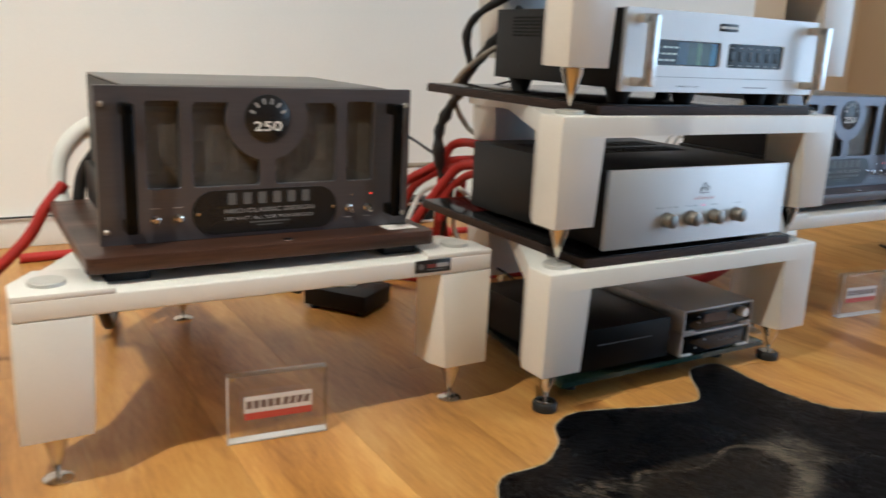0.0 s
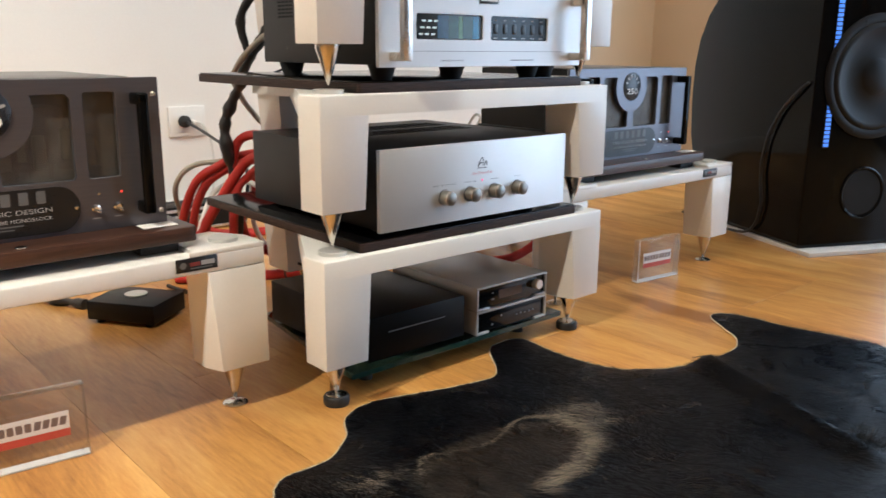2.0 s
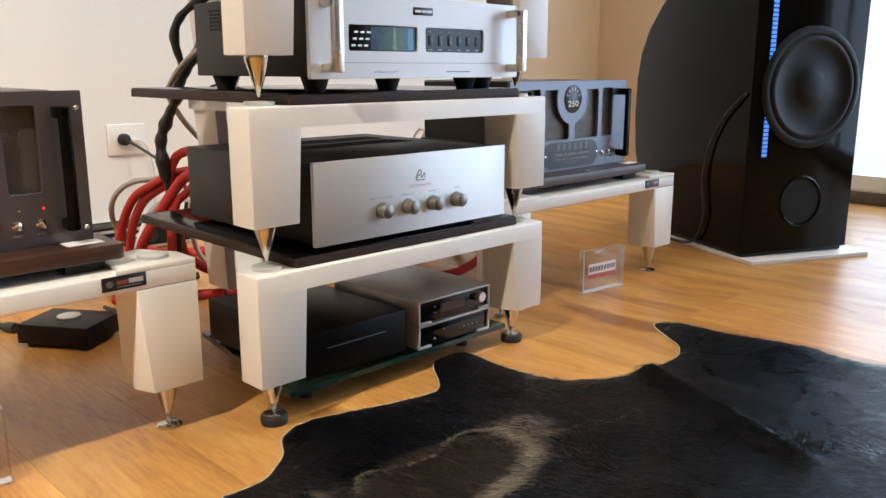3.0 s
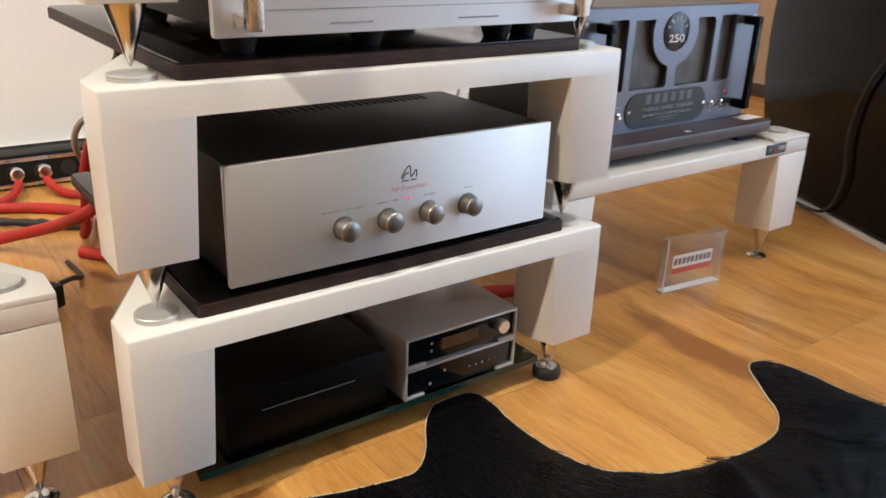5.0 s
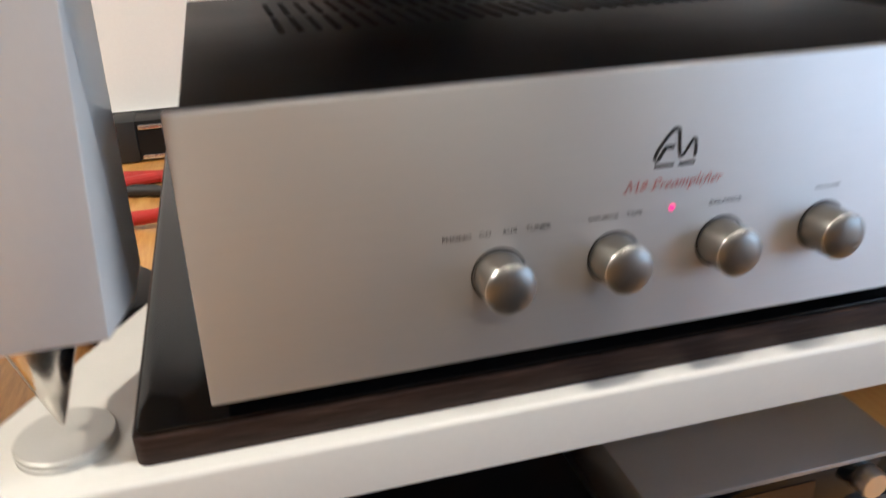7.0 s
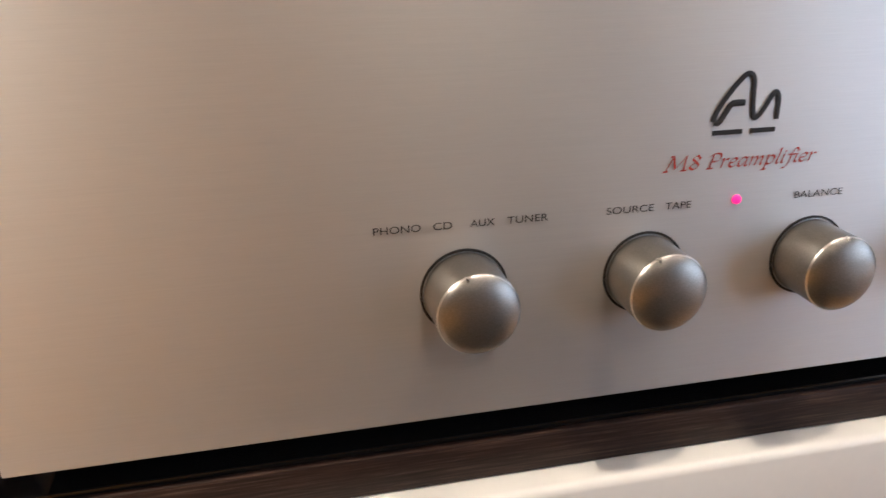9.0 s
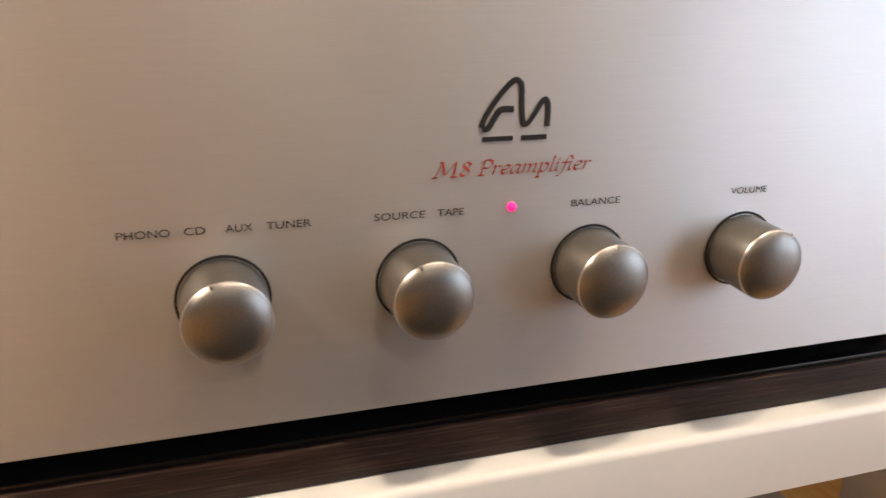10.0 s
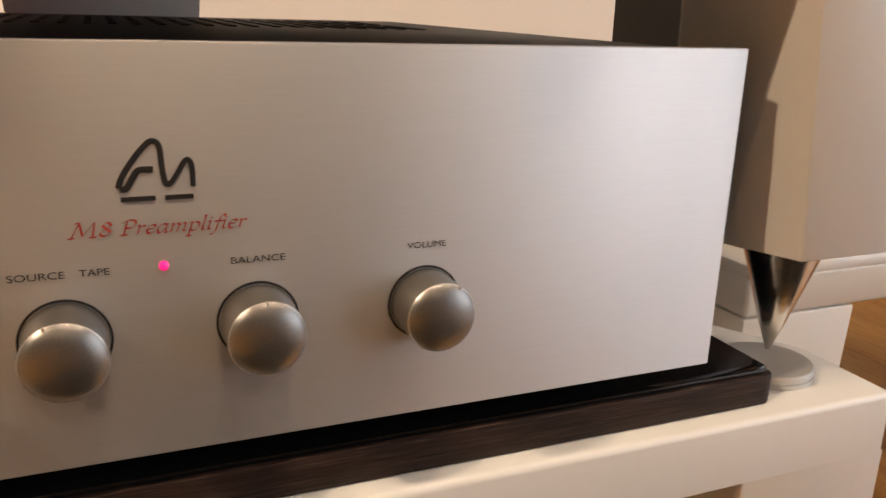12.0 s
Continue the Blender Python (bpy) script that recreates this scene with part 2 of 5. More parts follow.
def hide(name, hair):
    """Black cow hide: brown and pale patches where the coat parts, hair running with the spine."""
    n = Nodes(name)
    geo = n.add("NewGeometry")
    mp = n.add("Mapping", Vector=geo.outputs["Position"])
    mp.inputs["Rotation"].default_value = (0, 0, radians(-25))
    mp.inputs["Scale"].default_value = (160, 22, 20)
    strand = n.noise(mp.outputs[0], 1.0, 6, 0.72)
    broad = n.add("TexNoise", Vector=geo.outputs["Position"], Scale=6.5, Detail=7.0, Roughness=0.62, Distortion=0.6).outputs["Fac"]
    sep = n.add("SeparateXYZ", Vector=geo.outputs["Position"])
    # brown saddle with a pale rim, and a pale streak beside it
    dx = n.math("DIVIDE", n.math("SUBTRACT", sep.outputs[0], 0.0), 0.16)
    dy = n.math("DIVIDE", n.math("SUBTRACT", n.math("ADD", sep.outputs[1], n.math("MULTIPLY", sep.outputs[0], 0.06)), -0.315), 0.085)
    r2 = n.math("ADD", n.math("MULTIPLY", dx, dx), n.math("MULTIPLY", dy, dy))
    wav = n.math("MULTIPLY", n.math("SUBTRACT", broad, 0.5), 1.8)
    field = n.math("SUBTRACT", n.math("SUBTRACT", 1.0, r2), wav)
    patch = n.add("MapRange", Value=field, i1=0.0, i2=0.25, i3=0.0, i4=1.0).outputs[0]
    edge_in = n.add("MapRange", Value=field, i1=-0.15, i2=0.1, i3=0.0, i4=1.0).outputs[0]
    edge_out = n.add("MapRange", Value=field, i1=0.1, i2=0.45, i3=1.0, i4=0.0).outputs[0]
    rim = n.math("MULTIPLY", edge_in, edge_out)
    ax, ay = n.math("SUBTRACT", sep.outputs[0], 0.15), n.math("SUBTRACT", sep.outputs[1], -0.335)
    sx = n.math("DIVIDE", n.math("SUBTRACT", n.math("MULTIPLY", ay, 0.83), n.math("MULTIPLY", ax, 0.55)), 0.026)
    sy = n.math("DIVIDE", n.math("ADD", n.math("MULTIPLY", ax, 0.83), n.math("MULTIPLY", ay, 0.55)), 0.1)
    streak = n.math("SUBTRACT", 1.0, n.math("ADD", n.math("ADD", n.math("MULTIPLY", sx, sx), n.math("MULTIPLY", sy, sy)), n.math("MULTIPLY", wav, 1.2)))
    streak = n.add("MapRange", Value=streak, i1=-0.4, i2=0.8, i3=0.0, i4=1.0).outputs[0]
    pale = n.math("MULTIPLY", n.math("MAXIMUM", n.math("MULTIPLY", rim, 0.1), n.math("MULTIPLY", streak, 0.12)), n.add("MapRange", Value=strand, i1=0.38, i2=0.66, i3=0.0, i4=1.0).outputs[0])
    base = n.ramp(strand, [(0.35, (0.001, 0.001, 0.0014)), (0.55, (0.0022, 0.0022, 0.003)), (0.75, (0.008, 0.008, 0.011))])
    brown = n.ramp(strand, [(0.35, (0.010, 0.008, 0.006)), (0.58, (0.026, 0.019, 0.014)), (0.72, (0.08, 0.06, 0.045))])
    col = n.mix(n.math("MULTIPLY", patch, 0.8), base, brown)
    n.put(n.bsdf.inputs["Base Color"], n.mix(pale, col, (0.34, 0.29, 0.22, 1)))
    tone = n.add("TexNoise", Vector=geo.outputs["Position"], Scale=9.0, Detail=5.0, Roughness=0.6, Distortion=1.2).outputs["Fac"]
    n.put(n.bsdf.inputs["Roughness"], n.add("MapRange", Value=tone, i1=0.38, i2=0.62, i3=0.2 if hair else 0.34, i4=0.46).outputs[0])
    n.bsdf.inputs["Specular IOR Level"].default_value = 0.45 if hair else 0.1
    if not hair:
        n.bump(strand, 0.7, 0.003)
    return n.m


FACE = brushed()
KNOB_EDGE = surface("turned_knob_edge", (0.62, 0.6, 0.57), 0.3, 0.95, vary=0.05, bump=0)
KNOB = knob_metal()
SLAB_EDGE = slab_edge()
OAK = wood("oiled_oak_floor", (0.27, 0.112, 0.022), (0.55, 0.275, 0.064), (0.72, 0.43, 0.13), 0.34, (17, 1.5, 17), coat=0.05, ring=1.8, rand=0.22)
WENGE = wood("dark_brown_walnut", (0.018, 0.008, 0.005), (0.046, 0.019, 0.010), (0.095, 0.044, 0.025), 0.4, (2.0, 40, 40), coat=0.1, rand=0.1)
PERFORATED = perforated()
SHELF_GLASS = glass("green_shelf_glass", (0.2, 0.28, 0.24))
SHELF_EDGE = surface("green_glass_edge", (0.008, 0.026, 0.02), 0.15, vary=0.2, bump=0)
ACRYLIC = glass("clear_acrylic", (0.985, 0.99, 0.99))
ACRYLIC_EDGE = glass("acrylic_edge", (0.9, 0.92, 0.92), 0.2, 5.0)
TUBE_GLASS = glass("smoked_tube_glass", (0.75, 0.68, 0.58), 0.03)
DISPLAY_GLASS = surface("smoked_display_glass", (0.004, 0.0045, 0.005), 0.05, vary=0.2, bump=0, spec=0.3)
# four colours that paint reflections onto the display glass
surface("deep_blue_reflection", (0.012, 0.05, 0.11), 0.12, vary=0.3, large=60, bump=0)
surface("dark_green_reflection", (0.012, 0.05, 0.035), 0.12, vary=0.3, large=60, bump=0)
surface("bright_green_reflection", (0.10, 0.22, 0.09), 0.12, vary=0.3, large=60, bump=0)
surface("blue_green_reflection", (0.03, 0.2, 0.42), 0.12, vary=0.3, large=60, bump=0)
HIDE = hide("black_cow_hide", False)
PALE_HAIR = surface("pale_cow_hair", (0.2, 0.165, 0.12), 0.5, vary=0.6, fine=90, large=30, bump=0)
HAIR = hide("black_cow_hair", True)
LED_PINK = glow("pink_led", (1.0, 0.02, 0.22), 1.0)
LED_RED = glow("red_led", (1.0, 0.05, 0.03), 0.8)
DISPLAY_GLOW = glow("pale_display_segments", (0.55, 0.62, 0.6), 0.35)
LAMP_GLOW = glow("downlight_glow", (1.0, 0.82, 0.6), 14.0)
SKY_GLOW = glow("bright_overcast_backdrop", (0.96, 0.93, 0.88), 0.62)

# ---------------------------------------------------------------- mesh tools


def mesh_of(bm, name="mesh", smooth=None):
    bmesh.ops.remove_doubles(bm, verts=bm.verts, dist=1e-6)
    bmesh.ops.recalc_face_normals(bm, faces=bm.faces)
    me = bpy.data.meshes.new(name)
    bm.to_mesh(me)
    bm.free()
    if smooth is not None:
        me.shade_smooth()
        me.set_sharp_from_angle(angle=radians(smooth))
    return me


def part(name, bm, material, parent, label="", smooth=35):
    me = bm if isinstance(bm, bpy.types.Mesh) else mesh_of(bm, name, smooth)
    me.materials.clear()
    me.materials.append(material)
    ob = new(name, me)
    ob.parent = parent
    return tagged(ob, label)


def thing(name, label, category, at=(0, 0, 0), rz=0.0, group="", kind=""):
    ob = new(name)
    ob.empty_display_size = 0.05
    ob.matrix_basis = pose(*at, 0, 0, rz)
    return tagged(ob, label, category, group, kind)


def solo(name, bm, material, label, category, group="", kind="", smooth=35, at=(0, 0, 0)):
    me = bm if isinstance(bm, bpy.types.Mesh) else mesh_of(bm, name, smooth)
    me.materials.clear()
    me.materials.append(material)
    ob = new(name, me)
    ob.matrix_basis = pose(*at)
    return tagged(ob, label, category, group, kind)


def box(x0, x1, y0, y1, z0, z1, bevel=0.0, segs=2, bm=None):
    out = bm or bmesh.new()
    tmp = bmesh.new()
    bmesh.ops.create_cube(tmp, size=1.0)
    for v in tmp.verts:
        v.co = (x0 + (v.co.x + 0.5) * (x1 - x0), y0 + (v.co.y + 0.5) * (y1 - y0), z0 + (v.co.z + 0.5) * (z1 - z0))
    if bevel:
        bmesh.ops.bevel(tmp, geom=tmp.edges[:], offset=bevel, segments=segs, profile=0.5, affect="EDGES")
    join(out, tmp)
    return out


def join(out, tmp):
    me = bpy.data.meshes.new("tmp")
    tmp.to_mesh(me)
    tmp.free()
    out.from_mesh(me)
    bpy.data.meshes.remove(me)


def prism(poly, z0, z1, bevel=0.0, top=None, bm=None, segs=2, sharp=None):
    """An upright prism over a plan; top: another plan of as many points for a taper."""
    out = bm or bmesh.new()
    tmp = bmesh.new()
    lo = [tmp.verts.new((x, y, z0)) for x, y in poly]
    hi = [tmp.verts.new((x, y, z1)) for x, y in (top or poly)]
    n = len(poly)
    tmp.faces.new(lo[::-1])
    tmp.faces.new(hi)
    for i in range(n):
        tmp.faces.new((lo[i], lo[(i + 1) % n], hi[(i + 1) % n], hi[i]))
    if bevel:
        soft = [e for e in tmp.edges if sharp is None or abs(e.verts[0].co.z - sharp) + abs(e.verts[1].co.z - sharp) > 1e-6]
        bmesh.ops.bevel(tmp, geom=soft, offset=bevel, segments=segs, profile=0.5, affect="EDGES", clamp_overlap=True)
    join(out, tmp)
    return out


def lathe(profile, segs=32, m=None, bm=None, caps=True):
    """A turned body round z from (radius, height) pairs."""
    out = bm or bmesh.new()
    m = m or Matrix.Identity(4)
    rings = []
    for r, z in profile:
        if r < 1e-6:
            rings.append([out.verts.new(m @ Vector((0, 0, z)))])
        else:
            rings.append([out.verts.new(m @ Vector((r * math.cos(2 * math.pi * i / segs), r * math.sin(2 * math.pi * i / segs), z))) for i in range(segs)])
    for a, b in zip(rings, rings[1:]):
        for i in range(segs):
            j = (i + 1) % segs
            if len(a) == 1 and len(b) == 1:
                continue
            if len(a) == 1:
                out.faces.new((a[0], b[j], b[i]))
            elif len(b) == 1:
                out.faces.new((a[i], a[j], b[0]))
            else:
                out.faces.new((a[i], a[j], b[j], b[i]))
    for ring, flip in ((rings[0], True), (rings[-1], False)):
        if caps and len(ring) > 1:
            out.faces.new(ring[::-1] if flip else ring)
    return out


FRONT = Matrix(((1, 0, 0, 0), (0, 0, -1, 0), (0, 1, 0, 0), (0, 0, 0, 1)))  # turns z (out of a plan) towards -y


def smooth_path(pts, n=8):
    pts = [Vector(p) for p in pts]
    ext = [2 * pts[0] - pts[1]] + pts + [2 * pts[-1] - pts[-2]]
    out = []
    for i in range(1, len(ext) - 2):
        a, b, c, d = ext[i - 1:i + 3]
        for k in range(n):
            t = k / n
            out.append(0.5 * (2 * b + (c - a) * t + (2 * a - 5 * b + 4 * c - d) * t * t + (3 * b - a - 3 * c + d) * t ** 3))
    out.append(pts[-1])
    return out


def tube(pts, r, segs=10, smooth=True, n=8, bm=None, wobble=0.0):
    """A round cable or rod swept along a path."""
    out = bm or bmesh.new()
    path = smooth_path(pts, n) if smooth else [Vector(p) for p in pts]
    side = None
    rings = []
    for i, p in enumerate(path):
        d = (path[min(i + 1, len(path) - 1)] - path[max(i - 1, 0)]).normalized()
        if side is None:
            side = d.orthogonal().normalized()
        side = (side - d * side.dot(d)).normalized()
        up = d.cross(side)
        rr = r * (1 + wobble * noise.noise(p * 40))
        rings.append([out.verts.new(p + rr * (math.cos(2 * math.pi * k / segs) * side + math.sin(2 * math.pi * k / segs) * up)) for k in range(segs)])
    for a, b in zip(rings, rings[1:]):
        for k in range(segs):
            out.faces.new((a[k], a[(k + 1) % segs], b[(k + 1) % segs], b[k]))
    out.faces.new(rings[0][::-1])
    out.faces.new(rings[-1])
    return out


def rounded(x0, x1, y0, y1, r, n=5):
    out = []
    for cx, cy, a in ((x1 - r, y0 + r, -90), (x1 - r, y1 - r, 0), (x0 + r, y1 - r, 90), (x0 + r, y0 + r, 180)):
        out += [(cx + r * math.cos(radians(a + 90 * k / n)), cy + r * math.sin(radians(a + 90 * k / n))) for k in range(n + 1)]
    return out


def sheet(outlines, depth, bevel=0.0):
    """A flat plate with holes, drawn in x, z and facing -y; its face lies at y = 0 and it runs back by depth."""
    cu = bpy.data.curves.new("sheet", "CURVE")
    cu.dimensions, cu.fill_mode = "2D", "BOTH"
    cu.extrude, cu.bevel_depth, cu.bevel_resolution = depth / 2 - bevel, bevel, 1
    cu.offset = -bevel
    for pts in outlines:
        sp = cu.splines.new("POLY")
        sp.points.add(len(pts) - 1)
        for p, (x, y) in zip(sp.points, pts):
            p.co = (x, y, 0, 1)
        sp.use_cyclic_u = True
    return curve_mesh(cu, Matrix.Translation((0, depth / 2, 0)) @ FRONT)


def curve_mesh(cu, m):
    ob = new("tmp", cu)
    bpy.context.view_layer.update()
    dg = bpy.context.evaluated_depsgraph_get()
    me = bpy.data.meshes.new_from_object(ob.evaluated_get(dg))
    bpy.data.objects.remove(ob)
    bpy.data.curves.remove(cu)
    me.transform(m)
    return me


def words(text, height, width=None, align="LEFT", shear=0.0, depth=0.00025, x=0.0, z=0.0, y=0.0, offset=0.0):
    """Lettering on a face towards -y, its baseline starting at x, z; height is that of the capitals."""
    cu = bpy.data.curves.new("words", "FONT")
    cu.body, cu.shear, cu.extrude, cu.offset = text, shear, 0.0, offset
    cu.size = height / 0.7
    cu.align_x = align
    me = curve_mesh(cu, Matrix.Identity(4))
    if width:
        xs = [v.co.x for v in me.vertices]
        k = width / (max(xs) - min(xs))
        me.transform(Matrix.Diagonal((k, 1, 1, 1)))
        if align == "LEFT":
            me.transform(Matrix.Translation((-min(xs) * k, 0, 0)))
    me.transform(Matrix.Translation((x, y - depth, z)) @ FRONT)
    return me


def arc(cx, cy, r, a0, a1, n=16):
    return [(cx + r * math.cos(radians(a0 + (a1 - a0) * k / n)), cy + r * math.sin(radians(a0 + (a1 - a0) * k / n))) for k in range(n + 1)]

# ---------------------------------------------------------------- the room
X0, X1, Y0, Y1 = -3.9, 2.97, -5.2, 1.55


def structure(name, bm, material, label, smooth=35):
    return solo(name, bm, material, label, name.split("_")[0], kind="structure", smooth=smooth)


floor_slab = structure("floor", box(X0, X1, Y0, Y1, -0.06, -0.012), surface("dark_joint", (0.12, 0.06, 0.028), 0.8), "honey-coloured oiled oak plank floor with fine joints")
structure("ceiling", box(X0 - 0.15, X1 + 0.15, Y0 - 0.15, Y1 + 0.15, CEIL, CEIL + 0.1), CEILING_PAINT, "plain pale grey ceiling out of view with small added downlights")
structure("wall_north", box(X0 - 0.15, 2.2, Y1, Y1 + 0.15, -0.06, CEIL), WALL_WHITE, "smooth white painted wall behind the equipment")
structure("wall_north_2", box(2.2, X1 + 0.15, Y1, Y1 + 0.15, -0.06, CEIL), WALL_BEIGE, "beige painted end of the wall beside the loudspeaker")
structure("wall_west", box(X0 - 0.15, X0, Y0, Y1, -0.06, CEIL), WALL_TAUPE, "plain taupe painted side wall")
structure("wall_south", box(X0 - 0.15, X1 + 0.15, Y0 - 0.15, Y0, -0.06, CEIL), WALL_TAUPE, "plain taupe painted wall closing the room")
WY0, WY1, WZ0, WZ1 = -3.6, 0.42, 0.06, 2.05
east = box(X1, X1 + 0.15, WY1, Y1, -0.06, CEIL)
box(X1, X1 + 0.15, Y0, WY0, -0.06, CEIL, bm=east)
box(X1, X1 + 0.15, WY0, WY1, -0.06, WZ0, bm=east)
box(X1, X1 + 0.15, WY0, WY1, WZ1, CEIL, bm=east)
structure("wall_east", east, WALL_BEIGE, "beige painted wall beside a tall bright window")
window = thing("window_1", "tall bright window with a white frame in the beige wall", "window", kind="structure")
for y0, y1, z0, z1 in ((WY0, WY1, WZ0, WZ0 + 0.06), (WY0, WY1, WZ1 - 0.06, WZ1), (WY0, WY0 + 0.06, WZ0 + 0.06, WZ1 - 0.06), (WY1 - 0.06, WY1, WZ0 + 0.06, WZ1 - 0.06), (-1.2, -1.14, WZ0 + 0.06, WZ1 - 0.06), (-2.4, -2.34, WZ0 + 0.06, WZ1 - 0.06)):
    part("window_frame", box(X1 + 0.03, X1 + 0.09, y0, y1, z0, z1, 0.004), TRIM_WHITE, window)
solo("backdrop", box(X1 + 0.6, X1 + 0.62, -5.5, 2.2, -0.3, 3.2), SKY_GLOW, "plain pale overcast sky beyond the window", "backdrop", kind="structure")
base = box(X0, X1 - 0.014, Y1 - 0.014, Y1, 0, 0.085, 0.003)
structure("baseboard", base, TRIM_WHITE, "white painted skirting board along the white wall")
structure("trim", box(X1 - 0.014, X1, Y0, Y1 - 0.014, 0, 0.055, 0.003), surface("dark_trim", (0.09, 0.07, 0.055), 0.5), "low dark skirting strip below the window")

# unseen fixtures added at every lamp position, wall fill included
for lx, ly in [d[:2] for d in DOWNLIGHTS] + [(w[0], 0.25) for w in WALL_FILLS]:
    d = thing("downlight", "small round recessed ceiling downlight with white rim, lit, added out of view", "ceiling light", (lx, ly, CEIL), group="downlights")
    part("rim", lathe([(0.048, -0.004), (0.048, 0.0), (0.062, 0.0), (0.062, -0.006), (0.048, -0.004)], 24, caps=False), TRIM_WHITE, d)
    part("lens", lathe([(0, -0.002), (0.046, -0.002), (0.046, 0.0), (0, 0.0)], 24), LAMP_GLOW, d, "glowing warm lens")

# ---------------------------------------------------------------- white three-legged stands
def stand_plan(hw, depth, inset=0.0):
    return [(-hw + inset, inset), (hw - inset, inset), (hw - inset, 0.06), (0.095, 0.06 + (hw - 0.095) / 0.57), (0.095 - inset, depth - inset), (-0.095 + inset, depth - inset), (-0.095, 0.06 + (hw - 0.095) / 0.57), (-hw + inset, 0.06)]


def make_stand(hw, depth, top, thick, legbot, leg_w, label, tip, at, group, cone_r=0.0195, badge=False, seam=0.0, sunk=0.0):
    """A stand with its top at height `top` over its own base; the front edge lies at local y = 0."""
    st = thing("equipment_stand", label, "stand", at, group=group)
    part("top_frame", prism(stand_plan(hw, depth), top - thick, top - sunk, 0.0032, segs=3, sharp=None if seam < 0 else top - thick), WHITE_LACQUER, st)
    for s in (-1, 1):
        if sunk:
            pad = [(s * hw, 0.0), (s * hw, 0.06), (s * (hw - 0.036), 0.122), (s * (hw - 0.105), 0.112), (s * (hw - 0.118), 0.095), (s * (hw - 0.118), 0.012), (s * (hw - 0.128), 0.0)]
            part("corner_pad", prism(pad if s > 0 else pad[::-1], top - sunk - 0.002, top, 0.0018), WHITE_LACQUER, st, "raised corner of the stand top")
        inner = hw - leg_w
        hi = [(s * hw, 0.0), (s * inner, 0.0), (s * inner, 0.003), (s * inner, 0.085), (s * (hw - 0.030), 0.108), (s * hw, 0.06)]
        lo = [(s * hw, 0.0), (s * (inner + (0.015 if s > 0 else 0.009)), 0.0), (s * (inner + 0.001), 0.036), (s * (inner + 0.001), 0.08), (s * (hw - 0.030), 0.106), (s * hw, 0.06)]
        if s > 0:
            hi, lo = hi[::-1], lo[::-1]
        leg = part("leg", prism(lo, legbot, top - thick + seam, 0.0012, hi, sharp=None if seam < 0 else top - thick), WHITE_LACQUER, st)
        part("spike", lathe([(0.0012, tip), (0.006, tip + (legbot - tip) * 0.22), (cone_r, legbot - 0.006), (cone_r, legbot + 0.001)], 28, Matrix.Translation((s * (hw - 0.045), 0.042, 0))), STEEL, leg, "polished steel cone spike")
    hi = [(-0.085, depth - 0.1), (0.085, depth - 0.1), (0.085, depth - 0.004), (-0.085, depth - 0.004)]
    lo = [(-0.075, depth - 0.095), (0.075, depth - 0.095), (0.075, depth - 0.008), (-0.075, depth - 0.008)]
    leg = part("leg", prism(lo, legbot, top - thick + seam, 0.0012, hi, sharp=None if seam < 0 else top - thick), WHITE_LACQUER, st)
    part("spike", lathe([(0.0012, tip), (0.006, tip + (legbot - tip) * 0.22), (cone_r, legbot - 0.006), (cone_r, legbot + 0.001)], 28, Matrix.Translation((0, depth - 0.05, 0))), STEEL, leg, "polished steel cone spike")
    if badge:
        b = part("badge", box(hw - 0.15, hw - 0.083, -0.0018, 0.0, top - 0.029, top - 0.008, 0.0006), PLATE_BLACK, st, "small black badge with red and grey marks")
        part("mark", box(hw - 0.128, hw - 0.112, -0.0024, -0.0016, top - 0.021, top - 0.015), DULL_RED, b)
        part("mark", box(hw - 0.110, hw - 0.088, -0.0024, -0.0016, top - 0.021, top - 0.014), LETTER_GREY, b)
        part("mark", box(hw - 0.128, hw - 0.092, -0.0024, -0.0016, top - 0.0255, top - 0.0235), LETTER_DIM, b)
        part("mark", lathe([(0, 0), (0.0055, 0), (0.0055, 0.0007), (0.0042, 0.0007), (0.0042, 0.0003), (0, 0.0003)], 6, Matrix.Translation((hw - 0.139, -0.0018, top - 0.0185)) @ FRONT), LETTER_DIM, b)
    return st


RX, RY = 0.227, -0.009
PITCH = 0.256
rack_low = make_stand(0.344, 0.66, 0.2615, 0.0325, 0.080, 0.091, "white lacquered three-legged rack stand on steel spikes", 0.018, (RX, RY, 0), "rack stands")
rack_spots = [(-0.299, 0.042), (0.299, 0.042), (0, 0.61)]
for k in (1, 2):
    up = copy_thing(rack_low, pose(RX, RY, PITCH * k))
    tagged(up, "white lacquered rack stand stacked on the stand below")


def disc_at(x, y, z, label, r=0.024, h=0.0065):
    d = thing("spike_disc", label, "spike disc", (x, y, z), group="spike discs")
    part("disc", lathe([(0, 0), (r, 0), (r, h * 0.35), (r - 0.0007, h * 0.4), (r - 0.0007, h * 0.55), (r, h * 0.6), (r, h - 0.001), (r - 0.001, h), (0.004, h), (0, h - 0.0012)], 40), DISC, d)
    return d


first = None
for k in (0, 1):
    for sx, sy in rack_spots:
        at = (RX + sx, RY + sy, 0.2615 + PITCH * k)
        if first is None:
            first = disc_at(*at, "round satin aluminium spike disc on white stand")
        else:
            copy_thing(first, pose(*at))
puck = thing("floor_puck", "black rubber floor puck with steel top under a spike", "puck", (RX + rack_spots[0][0], RY + rack_spots[0][1], 0), group="floor pucks")
part("rubber_ring", lathe([(0, 0), (0.0215, 0), (0.0225, 0.004), (0.0225, 0.013), (0.0205, 0.016), (0, 0.016)], 36), RUBBER, puck)
